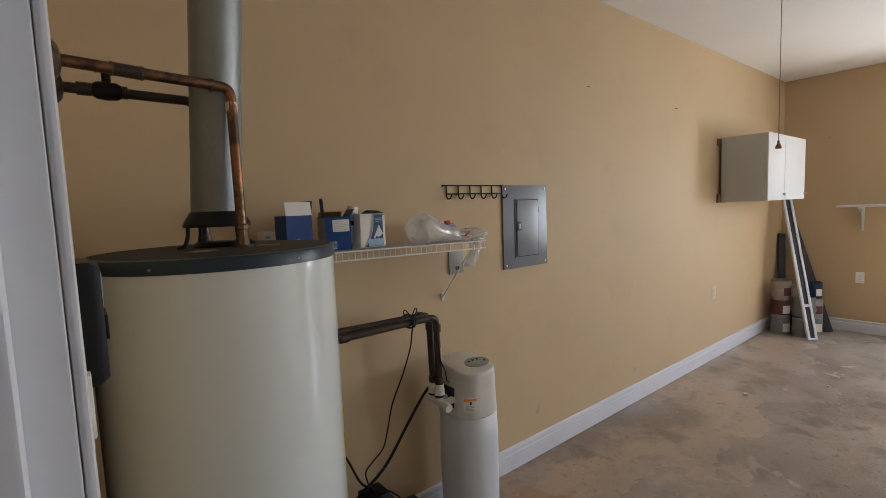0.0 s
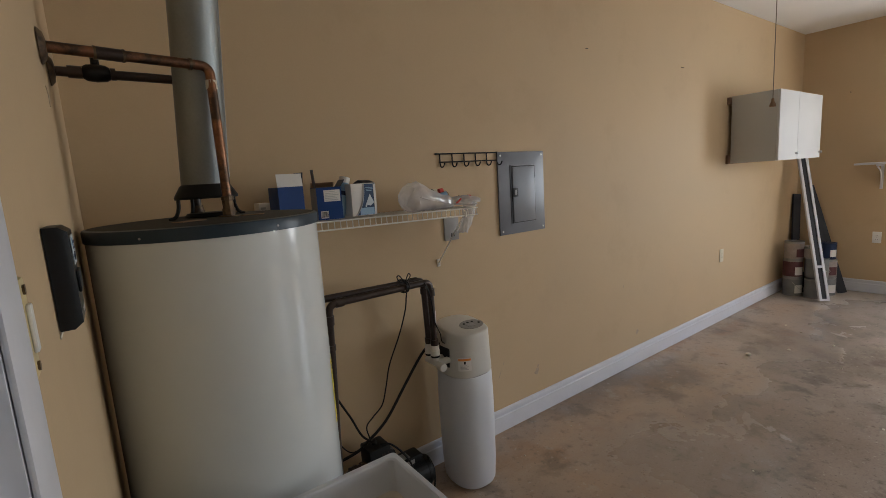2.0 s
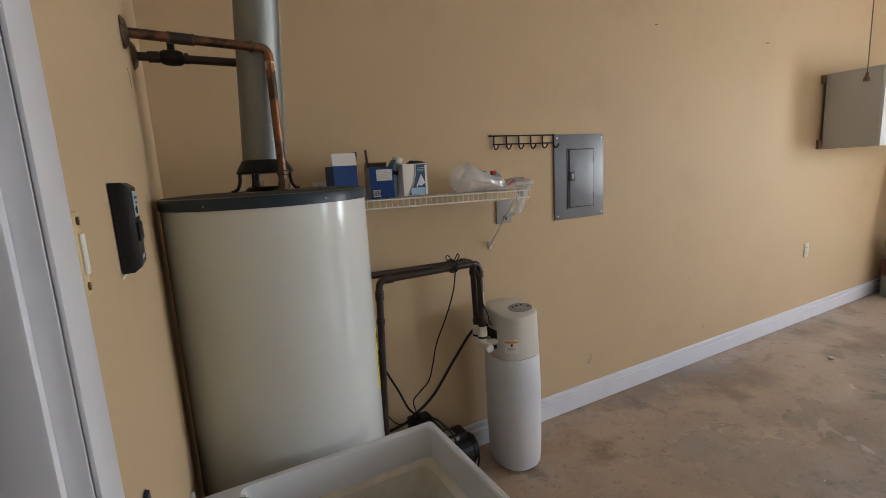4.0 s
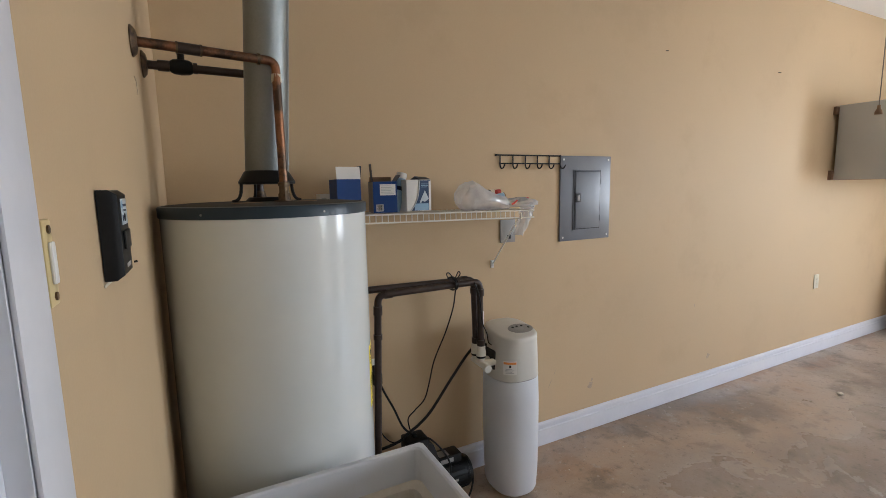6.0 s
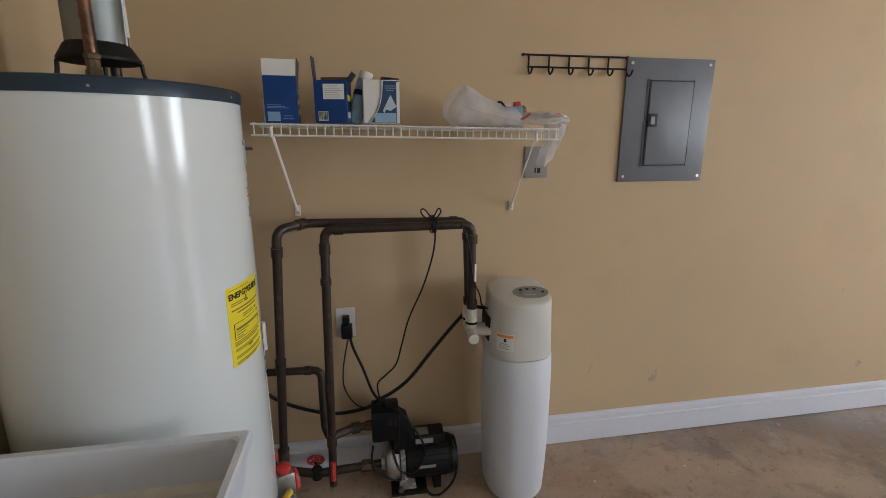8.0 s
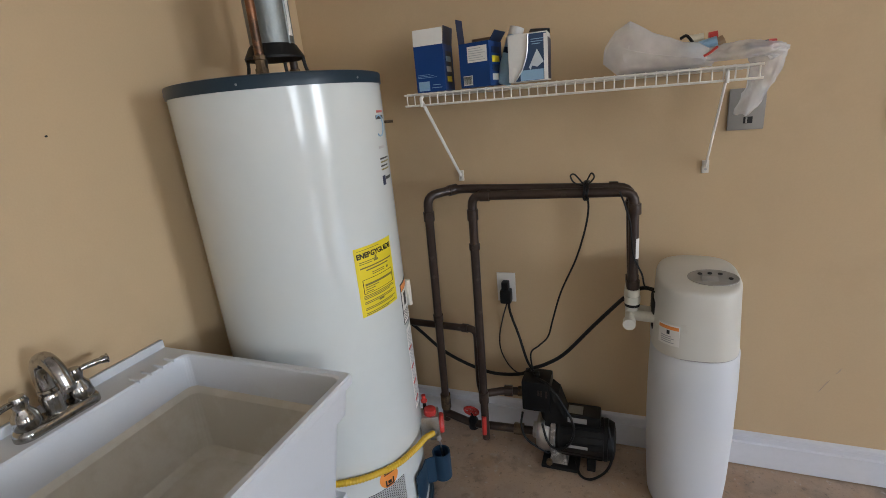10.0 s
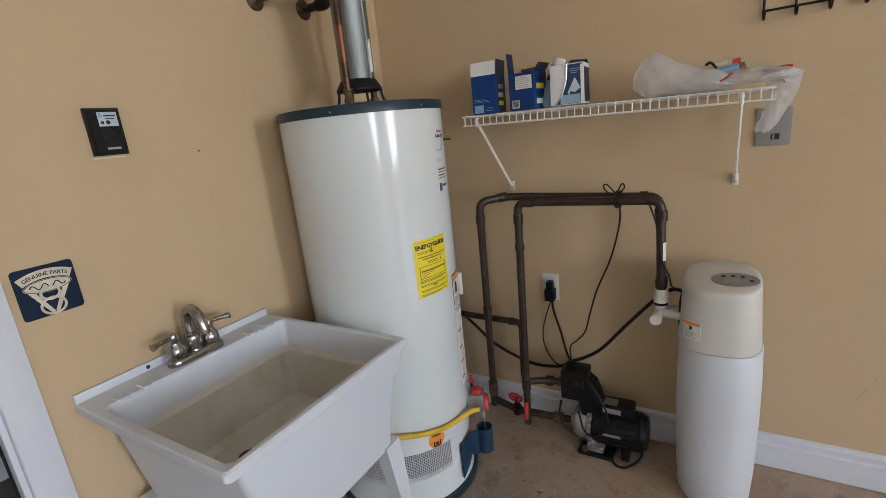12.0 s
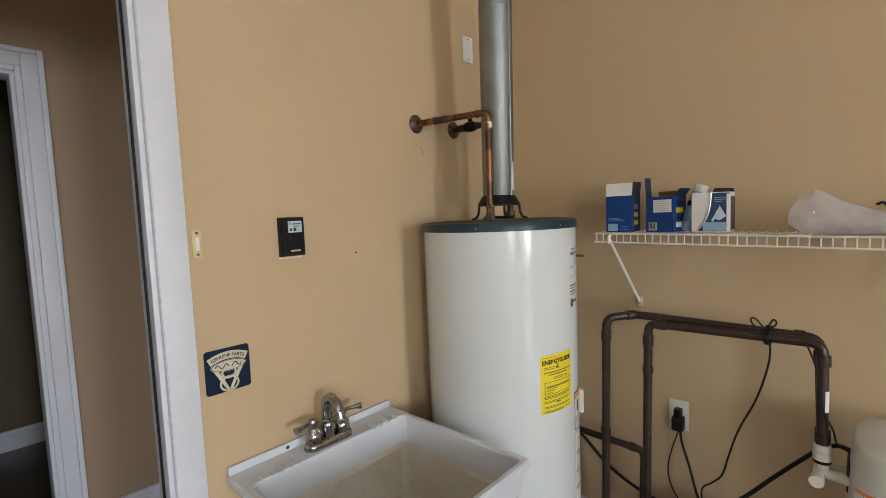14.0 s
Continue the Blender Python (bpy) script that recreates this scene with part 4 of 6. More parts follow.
for p, q in ((at2(0.94), at2(0.975)), ((0.715, 1.7385, 1.018), (0.745, 1.739, 1.018)), (at2(0.84), at2(0.86)), ((1.160, PB, 0.985), (1.161, PB, 0.955)), (at2(0.285), at2(0.24))):
    part("coupling", tube([p, q], 0.0178, 14), M_PIPE, ret)
part("drain_cock", tube([(0.668, PB - 0.002, 0.185), (0.668, PB - 0.010, 0.115)], 0.009, 8), M_RED, ret, "red lever handle")
part("pipe_tag", bent_patch(1.1605, PB, 0.0147, -65, -20, 0.825, 0.885, 4), M_CARD, ret, "white paper tag")

mid = empty("branch_pipe", (0.65, 1.80, 0.28), "dark brown branch pipe bending down beside the pump pipe", "water pipe", group="dark pipes behind the pump")
part("pipe", tube([(0.30, 1.850, 0.500), (0.640, 1.822, 0.505), (0.642, 1.806, 0.285), (0.66, 1.780, 0.262)], 0.0135, 14, 0.03), M_PIPE, mid)
part("coupling", tube([(0.585, 1.8265, 0.5042), (0.607, 1.8247, 0.5045)], 0.0165, 12), M_PIPE, mid)

man = empty("suction_pipe", (0.56, 1.80, 0.10), "corroded brass pipe run along the floor to the pump", "water pipe")
part("upper_pipe", tube([(0.664, 1.775, 0.266), (0.74, 1.812, 0.268), (0.815, 1.820, 0.268)], 0.0145, 12, 0.03), M_PIPE, man)
part("union", tube([(0.735, 1.810, 0.268), (0.765, 1.815, 0.268)], 0.021, 8), M_PIPE, man)
part("nipple", tube([(0.785, 1.818, 0.268), (0.812, 1.820, 0.268)], 0.0185, 10), M_BRASS, man)
part("lower_pipe", tube([(0.494, 1.812, 0.125), (0.60, 1.80, 0.105), (0.86, 1.815, 0.105)], 0.0155, 12, 0.02), M_PIPE, man)
part("union", tube([(0.765, 1.811, 0.105), (0.80, 1.812, 0.105)], 0.022, 8), M_BRASS, man)

gv = empty("gate_valve", (0.605, 1.802, 0.10), "small gate valve with a red handwheel", "gate valve")
part("bonnet", lathe([(0.018, 0.085), (0.020, 0.10), (0.019, 0.122), (0.011, 0.135), (0.007, 0.17)], (0.605, 1.802, 0), 14), M_IRON, gv)
wheel = part("handwheel", tube([Vector((0.605 + 0.027 * math.cos(2 * math.pi * k / 20), 1.788 - 0.010 * math.sin(2 * math.pi * k / 20), 0.170 + 0.024 * math.sin(2 * math.pi * k / 20))) for k in range(21)], 0.005, 8), M_RED, gv, "red cast handwheel")
bm = bmesh.new()
for k in range(5):
    a = 2 * math.pi * k / 5
    tube([(0.605, 1.788, 0.170), (0.605 + 0.027 * math.cos(a), 1.788 - 0.010 * math.sin(a), 0.170 + 0.024 * math.sin(a))], 0.004, 6, bm=bm)
part("spokes", bm, M_RED, gv)

# white plastic fittings at the softener
fit = empty("softener_fitting", (1.16, 1.76, 0.62), "aged white plastic pipe fittings at the softener", "pipe fitting")
for px, py, zlow in ((1.160, PA, 0.645), (1.162, PB, 0.650)):
    part("adapter", tube([(px, py, 0.755), (px, py, 0.735), (px, py, 0.730), (px, py, 0.70)], [0.019, 0.019, 0.0175, 0.0175], 14), M_PIPE, fit)
    part("white_sleeve", lathe([(0.020, 0.705), (0.020, 0.725), (0.017, 0.728)], (px, py, 0), 16), M_PVC, fit)
    part("sleeve", lathe([(0.017, zlow), (0.017, 0.68), (0.022, 0.682), (0.022, 0.705), (0.018, 0.707)], (px, py, 0), 16), M_PVC, fit)
    part("clip_ring", lathe([(0.0195, 0.672), (0.0215, 0.674), (0.0215, 0.680), (0.0195, 0.682)], (px, py, 0), 16), M_BLACK, fit)
    part("bypass_pipe", tube([(px, py, 0.655), (px + 0.01, py - 0.01, 0.646), (1.245, py - 0.02, 0.646)], 0.0155, 12, 0.012), M_PVC, fit)
part("bypass_body", tube([(1.157, PA + 0.02, 0.648), (1.155, PB - 0.055, 0.645)], 0.0135, 14), M_PVC, fit)
part("end_cap", tube([(1.155, PB - 0.050, 0.645), (1.154, PB - 0.072, 0.6435)], 0.0175, 16), M_PVC, fit, "white plug end")

# ---- pump ----
def jet_pump():
    p = empty("water_pump", (0.98, 1.815, 0), "black jet pump with a dirty steel housing", "pump")
    AX, AZ = 1.815, 0.118
    prof = [(0.0, 0.925), (0.060, 0.925), (0.070, 0.930), (0.072, 0.94), (0.072, 1.085), (0.069, 1.095), (0.069, 1.105), (0.062, 1.120), (0.030, 1.126), (0.0, 1.126)]
    part("motor", lathe([(r, x) for r, x in prof], (0, AX, AZ), 36, axis="x"), M_BLACK, p, "black finned motor")
    for k in range(20):
        a = 2 * math.pi * k / 20
        d = Vector((0, math.cos(a), math.sin(a)))
        part("fin", tube([Vector((0.945, AX, AZ)) + d * 0.0725, Vector((1.082, AX, AZ)) + d * 0.0725], 0.0016, 4), M_BLACK, p)
    part("fan_cover_ring", lathe([(0.070, 1.086), (0.0735, 1.088), (0.0735, 1.098), (0.070, 1.10)], (0, AX, AZ), 36, axis="x"), M_BLACK, p)
    part("housing", lathe([(0.0, 0.838), (0.028, 0.838), (0.030, 0.850), (0.062, 0.856), (0.069, 0.866), (0.070, 0.885), (0.064, 0.905), (0.050, 0.915), (0.05, 0.926)], (0, AX, AZ - 0.006), 36, axis="x"), M_STEEL, p, "dirty stainless pump housing")
    part("clamp_ring", lathe([(0.070, 0.905), (0.075, 0.908), (0.075, 0.922), (0.070, 0.925)], (0, AX, AZ - 0.003), 36, axis="x"), M_RUST, p, "corroded clamp ring")
    part("jet_neck", tube([(0.90, AX - 0.004, 0.16), (0.89, AX, 0.215)], 0.026, 14), M_IRON, p)
    part("foot", box(0.872, 1.005, AX - 0.062, AX + 0.055, 0.0, 0.014, 0.004), M_IRON, p)
    part("foot_web", loft([[Vector(q) for q in ((0.900, AX - 0.045, 0.014), (0.965, AX - 0.045, 0.014), (0.965, AX + 0.045, 0.014), (0.900, AX + 0.045, 0.014))], [Vector(q) for q in ((0.910, AX - 0.03, 0.07), (0.95, AX - 0.03, 0.07), (0.95, AX + 0.03, 0.07), (0.910, AX + 0.03, 0.07))]]), M_RUST, p, "corroded bracket")
    part("drain_plug", tube([(0.905, AX - 0.07, 0.045), (0.905, AX - 0.085, 0.045)], 0.011, 6), M_BRASS, p)
    part("rear_foot", box(1.03, 1.06, AX - 0.04, AX + 0.03, 0.0, 0.05, 0.004), M_IRON, p)
    cb = part("capacitor_box", box(0.955, 1.075, AX - 0.035, AX + 0.04, 0.182, 0.226, 0.010), M_BLACK, p, "black capacitor cover")
    part("rating_label", box(0.965, 1.030, AX - 0.0362, AX - 0.0350, 0.196, 0.216), M_GREYP, cb)
    part("top_label", box(0.965, 1.015, AX - 0.025, AX + 0.02, 0.2260, 0.2268), M_TIN, cb)
    part("motor_label", box(0.965, 1.035, AX - 0.0735, AX - 0.0715, 0.118, 0.130), M_GREYP, p)
    sw = part("pressure_switch", box(0.808, 0.908, 1.765, 1.862, 0.228, 0.348, 0.010), M_BLACK, p, "black pressure switch box")
    part("switch_nut", lathe([(0.012, 0.348), (0.012, 0.358), (0.006, 0.364), (0.0, 0.364)], (0.855, 1.815, 0), 10), M_BLACK, sw)
    for dx in (0.018, 0.028, 0.045):
        part("switch_mark", box(0.85 + dx - 0.003, 0.85 + dx + 0.003, 1.7642, 1.7652, 0.300 - dx * 0.2, 0.318), M_PIPE, sw)
    part("arm", loft([[Vector(q) for q in ((0.895, 1.775, 0.325), (0.935, 1.785, 0.300), (0.935, 1.845, 0.300), (0.895, 1.855, 0.325))], [Vector(q) for q in ((0.885, 1.775, 0.15), (0.985, 1.785, 0.15), (0.985, 1.845, 0.15), (0.885, 1.855, 0.15))]]), M_BLACK, p, "black pump arm")
    return p


jet_pump()


def cable(name, pts, r, label, mt=M_RUBBER, steps=8):
    return tagged(link(name, tube(spline(pts, steps), r, 8), mt), label, "cable")


cable("power_cable", [(0.738, 1.925, 0.595), (0.752, 1.895, 0.545), (0.785, 1.87, 0.47), (0.815, 1.845, 0.39), (0.845, 1.815, 0.360)], 0.0048, "black power cable from the outlet to the pump")
cable("drain_hose", [(1.228, 1.80, 0.705), (1.19, 1.83, 0.697), (1.145, 1.84, 0.662), (1.05, 1.84, 0.552), (0.954, 1.84, 0.434), (0.89, 1.835, 0.386), (0.837, 1.83, 0.362), (0.79, 1.84, 0.327), (0.683, 1.862, 0.302), (0.584, 1.862, 0.327), (0.485, 1.862, 0.375), (0.40, 1.86, 0.450), (0.34, 1.86, 0.50)], 0.0065, "thick black drain hose looping past the pump")
cable("thin_cord", [(1.030, 1.728, 1.030), (1.036, 1.752, 0.977), (1.027, 1.758, 0.911), (0.998, 1.775, 0.807), (0.949, 1.79, 0.687), (0.922, 1.79, 0.59), (0.902, 1.80, 0.515), (0.866, 1.825, 0.462), (0.835, 1.83, 0.425), (0.842, 1.815, 0.362)], 0.0030, "thin black cord hanging from the pipe")
cable("adapter_cord", [(0.738, 1.922, 0.585), (0.722, 1.89, 0.52), (0.713, 1.87, 0.46), (0.715, 1.87, 0.40), (0.742, 1.865, 0.345), (0.779, 1.86, 0.318), (0.83, 1.835, 0.345)], 0.0026, "thin dark adapter cord")
cable("motor_cable", [(0.87, 1.785, 0.352), (0.905, 1.76, 0.350), (0.95, 1.74, 0.30), (0.985, 1.735, 0.235), (0.99, 1.735, 0.18), (0.965, 1.735, 0.125), (0.93, 1.735, 0.11), (0.90, 1.74, 0.13), (0.88, 1.755, 0.19)], 0.0042, "black cable looping in front of the pump")
cable("pump_lead", [(0.81, 1.765, 0.22), (0.805, 1.755, 0.17), (0.82, 1.752, 0.12), (0.86, 1.750, 0.09), (0.90, 1.765, 0.06)], 0.0040, "black lead under the switch box")
cable("floor_cable", [(1.10, 1.78, 0.20), (1.115, 1.755, 0.12), (1.10, 1.745, 0.05), (1.05, 1.735, 0.006), (1.01, 1.745, 0.0055), (0.99, 1.80, 0.018)], 0.0045, "black cable resting on the floor by the motor")
cable("display_cord", [(1.120, 1.733, 1.024), (1.135, 1.730, 0.985), (1.150, 1.733, 0.93), (1.160, 1.733, 0.84), (1.185, 1.735, 0.78), (1.195, 1.74, 0.74), (1.225, 1.76, 0.715)], 0.0026, "thin black cord down the softener pipe")
knot = []
for k in range(60):
    a = 2 * math.pi * k / 12
    knot.append((1.030 + 0.006 * math.sin(k * 0.7), 1.762 + 0.042 * math.cos(a), 1.022 + 0.027 * math.sin(a)))
tie = tagged(link("cord_bundle", tube(spline(knot[:37], 4), 0.0028, 6), M_RUBBER), "black cord wound and knotted round the pipe", "cable")
cable("cord_loop", [(1.028, 1.738, 1.040), (1.000, 1.735, 1.074), (0.988, 1.735, 1.070), (1.000, 1.735, 1.050), (1.03, 1.738, 1.042), (1.052, 1.735, 1.064), (1.044, 1.735, 1.076), (1.028, 1.737, 1.045)], 0.0024, "small bow of black cord on the pipe")


# ---- electric fittings ----
def wall_plate(name, x, z, label, face="-y", at=NORTH, w=0.07, h=0.115, slots=True, material=None, screws=1):
    """A flat plate; x runs along the wall."""
    def m(a, d, zz):
        return (a, at - d, zz) if face == "-y" else ((at - d, a, zz) if face == "-x" else (at + d, a, zz))

    def slab(a0, a1, d0, d1, z0, z1, bv=0.0):
        p, q = m(a0, d0, z0), m(a1, d1, z1)
        return box(min(p[0], q[0]), max(p[0], q[0]), min(p[1], q[1]), max(p[1], q[1]), z0, z1, bv)

    t = empty(name, m(x, 0, z), label, "wall plate")
    part("plate", slab(x - w / 2, x + w / 2, 0.0005, 0.006, z - h / 2, z + h / 2, 0.002), material or M_PLATE, t)
    if slots:
        for dz in (-0.0195, 0.0195):
            s = part("socket", slab(x - 0.017, x + 0.017, 0.006, 0.0075, z + dz - 0.014, z + dz + 0.014, 0.001), material or M_PLATE, t)
            for dx in (-0.0065, 0.0065):
                part("slot", slab(x + dx - 0.001, x + dx + 0.001, 0.0074, 0.0079, z + dz - 0.004, z + dz + 0.005), M_DARK, s)
    for dz in ([0.0] if screws == 1 else [-h / 2 + 0.012, h / 2 - 0.012]):
        a, b = m(x, 0.006, z + dz), m(x, 0.0072, z + dz)
        part("screw", tube([a, b], 0.0035, 8), M_STEEL if screws == 1 else M_BRASS, t)
    return t


wall_plate("wall_outlet", 0.728, 0.624, "white duplex outlet with a black adapter plugged in")
wall_plate("wall_outlet", 4.487, 0.612, "beige outlet plate low on the long wall", material=M_CREAM)
wall_plate("wall_outlet", 1.262, 0.585, "white outlet plate on the far wall", "-x", EAST)
wall_plate("blank_plate", 1.638, 2.102, "white blank cover plate with two screws", "+x", 0.0, 0.062, 0.104, slots=False, screws=2)

plug = empty("power_adapter", (0.736, 1.93, 0.59), "black plug adapter in the outlet", "adapter")
part("body", box(0.711, 0.752, 1.905, 1.946, 0.573, 0.626, 0.008), M_BLACK, plug)
part("upper_plug", box(0.717, 0.743, 1.912, 1.946, 0.622, 0.656, 0.006), M_BLACK, plug)

gp = empty("grey_wall_plate", (1.458, NORTH, 1.21), "grey wall plate with a small square port", "wall plate")
part("plate", box(1.402, 1.492, NORTH - 0.008, NORTH - 0.0005, 1.150, 1.264, 0.003), mat("mid_grey_plate", (0.27, 0.255, 0.235), rough=0.45, vary=0.05), gp)
part("port", box(1.441, 1.463, NORTH - 0.0095, NORTH - 0.008, 1.168, 1.186), M_DARK, gp)
part("port_fins", box(1.446, 1.450, NORTH - 0.0105, NORTH - 0.0095, 1.169, 1.185), M_GREYP, gp)


def breaker_panel():
    x0, x1, z0, z1, y = 1.777, 2.136, 1.130, 1.580, NORTH
    p = empty("breaker_panel", ((x0 + x1) / 2, y, z0), "grey steel electrical breaker panel with a closed door", "breaker panel")
    part("cover", box(x0, x1, y - 0.011, y - 0.0005, z0, z1, 0.003), M_PANEL, p)
    part("raised_frame", box(x0 + 0.086, x0 + 0.282, y - 0.016, y - 0.011, z0 + 0.055, z1 - 0.073, 0.003), M_PANEL, p)
    d = part("door", box(x0 + 0.098, x0 + 0.272, y - 0.021, y - 0.016, z0 + 0.066, z1 - 0.084, 0.003), M_PANEL, p, "hinged inner door")
    bm = bmesh.new()
    for a, b, c, e in ((x0 + 0.092, x0 + 0.0965, z0 + 0.058, z1 - 0.076), (x0 + 0.2735, x0 + 0.278, z0 + 0.058, z1 - 0.076), (x0 + 0.0965, x0 + 0.2735, z1 - 0.082, z1 - 0.078), (x0 + 0.0965, x0 + 0.2735, z0 + 0.060, z0 + 0.064)):
        box(a, b, y - 0.0166, y - 0.016, c, e, bm=bm)
    part("door_gap", bm, M_DARK, p)
    l = part("latch", box(x0 + 0.094, x0 + 0.134, y - 0.0245, y - 0.021, 1.335, 1.383, 0.002), M_BLACK, d)
    part("latch_slot", box(x0 + 0.106, x0 + 0.122, y - 0.0262, y - 0.0245, 1.344, 1.372, 0.002), M_GREYP, l, "grey latch slider")
    for zz in (z0 + 0.115, z1 - 0.135):
        part("hinge", tube([(x0 + 0.2755, y - 0.018, zz - 0.016), (x0 + 0.2755, y - 0.018, zz + 0.016)], 0.004, 8), M_PANEL, p)
    for a in (x0 + 0.020, x1 - 0.020):
        for b in (z0 + 0.020, z1 - 0.020):
            part("screw", tube([(a, y - 0.011, b), (a, y - 0.0135, b)], 0.0055, 10), M_STEEL, p)
    return p


breaker_panel()


def hook_rail():
    x0, x1, zt, zb, y = 1.380, 1.782, 1.578, 1.538, NORTH - 0.006
    h = empty("hook_rail", ((x0 + x1) / 2, NORTH, zb), "black wire hook rail with six hooks", "hook rail")
    part("top_wire", tube([(x0 - 0.004, y, zt), (x1 + 0.004, y, zt)], 0.0034, 8), M_IRON, h)
    part("bottom_wire", tube([(x0 + 0.018, y, zb), (x1, y, zb)], 0.0032, 8), M_IRON, h)
    for k in range(6):
        x = x0 + 0.022 + k * 0.0755
        part("hook", tube([(x, y, zt), (x, y, zb - 0.012), (x, y - 0.010, zb - 0.026), (x, y - 0.030, zb - 0.022), (x, y - 0.038, zb - 0.006)], 0.0034, 8, 0.012), M_IRON, h)
    for x in (x0 + 0.001, x1 - 0.005):
        part("screw", tube([(x, NORTH, zt), (x, NORTH - 0.009, zt)], 0.005, 10), M_IRON, h)
    return h


hook_rail()

# ---- wire shelf ----
SX0, SX1, SYF, SZ = 0.505, 1.428, 1.719, 1.333
SAG = 0.013   # drop of the shelf at its free end
shelf = empty("wire_shelf", ((SX0 + SX1) / 2, NORTH, SZ), "white vinyl-coated wire shelf on diagonal brackets", "shelf")
for name, y, z in (("front_top_rod", SYF, SZ), ("front_bottom_rod", SYF, SZ - 0.031), ("middle_rod", 1.84, SZ - 0.004), ("back_rod", NORTH - 0.012, SZ - 0.004)):
    part(name, tube([(SX0, y, z), (SX1, y, z - SAG)], 0.0030, 8), M_WIREW, shelf)
first = None
for k in range(38):
    x = SX0 + 0.008 + k * (SX1 - SX0 - 0.016) / 37
    if first is None:
        first = part("wire", tube([(0, SYF, SZ - 0.033), (0, SYF, SZ + 0.0025), (0, NORTH - 0.008, SZ + 0.0005)], 0.0019, 6, 0.006), M_WIREW, shelf)
        wire_mesh = first.data
        first.location.x = x
    else:
        w = adopt(new("wire", wire_mesh), shelf)
        w.location.x, w.location.z = x, -SAG * k / 37
for bx in (0.585, 1.356):
    s = -0.026 if bx < 1 else -0.002
    b = part("bracket", tube([(bx + s, SYF + 0.004, SZ - 0.022 - (SAG if bx > 1 else 0)), (bx, NORTH - 0.008, 1.050)], 0.0052, 8, flat=0.6), M_WIREW, shelf, "diagonal white support bracket")
    part("foot_plate", box(bx - 0.0095, bx + 0.0095, NORTH - 0.006, NORTH - 0.0005, 1.030, 1.068, 0.002), M_WIREW, b)
    part("screw", tube([(bx, NORTH - 0.006, 1.042), (bx, NORTH - 0.009, 1.042)], 0.004, 8), M_STEEL, b)
    part("hook_end", tube([(bx + s, SYF - 0.003, SZ + dz) for dz in (-0.036 - (SAG if bx > 1 else 0), -0.012 - (SAG if bx > 1 else 0))] + [(bx + s, SYF + 0.010, SZ - 0.008 - (SAG if bx > 1 else 0))], 0.005, 8, 0.004), M_WIREW, b)

# ---- things on the shelf ----
ST = SZ + 0.004


def bulb_box(x, y, turn, w, d, h, label, flap_white, name="light_bulb_box"):
    b = empty(name, (x, y, ST), label, "box")
    m = Matrix.Translation((x, y, ST)) @ Matrix.Rotation(radians(turn), 4, "Z")
    bm = bmesh.new()
    t = 0.0012
    for a0, a1, b0, b1 in ((-w / 2, w / 2, -d / 2, -d / 2 + t), (-w / 2, w / 2, d / 2 - t, d / 2), (-w / 2, -w / 2 + t, -d / 2 + t, d / 2 - t), (w / 2 - t, w / 2, -d / 2 + t, d / 2 - t)):
        box(a0, a1, b0, b1, 0, h, bm=bm, m=m)
    box(-w / 2 + t, w / 2 - t, -d / 2 + t, d / 2 - t, 0.0, t, bm=bm, m=m)
    part("carton", bm, M_BLUE, b)
    return b, m


b1, m1 = bulb_box(0.588, 1.778, 3, 0.090, 0.095, 0.128, "blue cardboard bulb box with a raised white flap", True)
part("front_flap", box(-0.045, 0.045, -0.0006, 0.0006, 0.0, 0.045, m=m1 @ Matrix.Translation((0, -0.0475, 0.128)) @ Matrix.Rotation(radians(-8), 4, "X")), M_CARD, b1, "white open flap")
part("side_flap", box(-0.0006, 0.0006, -0.045, 0.045, 0.0, 0.048, m=m1 @ Matrix.Translation((0.045, 0, 0.128)) @ Matrix.Rotation(radians(6), 4, "Y")), M_DBLUE, b1, "dark open flap")
part("lower_print", box(0.006, 0.030, -0.0482, -0.0476, 0.018, 0.0195, m=m1), M_LBLUE, b1)
part("side_print", box(0.0452, 0.0458, -0.03, 0.03, 0.02, 0.11, m=m1), M_DBLUE, b1)
part("corner_panel", box(-0.038, -0.004, -0.0482, -0.0476, 0.004, 0.030, m=m1), M_LBLUE, b1)
bm = box(0.002, 0.034, -0.0482, -0.0476, 0.010, 0.0115, m=m1)
for k in range(3):
    box(-0.038, 0.02 - 0.01 * k, -0.0482, -0.0476, 0.040 + k * 0.004, 0.0412 + k * 0.004, bm=bm, m=m1)
part("print", bm, M_LBLUE, b1)
for k in range(3):
    part("side_patch", box(0.0458, 0.0464, -0.026, 0.020, 0.025 + k * 0.028, 0.040 + k * 0.028, m=m1), (M_YELLOW, M_CARD, M_LBLUE)[k], b1)

b2, m2 = bulb_box(0.735, 1.775, -8, 0.092, 0.095, 0.118, "open blue cardboard bulb box with white label", True)
part("label", box(-0.020, 0.040, -0.0484, -0.0477, 0.066, 0.108, m=m2), M_CARD, b2, "white printed label")
bm = bmesh.new()
for k in range(6):
    box(-0.016, 0.034 - (k % 3) * 0.006, -0.0489, -0.0484, 0.071 + k * 0.006, 0.0725 + k * 0.006, bm=bm, m=m2)
part("label_print", bm, M_GREYINK, b2)
part("side_face", box(-0.0468, -0.0462, -0.046, 0.046, 0.002, 0.116, m=m2), M_PANELG, b2, "grey printed side")
part("barcode", box(-0.036, -0.008, -0.0484, -0.0477, 0.006, 0.032, m=m2), M_CARD, b2)
bm = bmesh.new()
for k in range(8):
    box(-0.034 + k * 0.0032, -0.0325 + k * 0.0032 + (k % 3) * 0.0004, -0.0489, -0.0484, 0.009, 0.030, bm=bm, m=m2)
part("barcode_bars", bm, M_INK, b2)
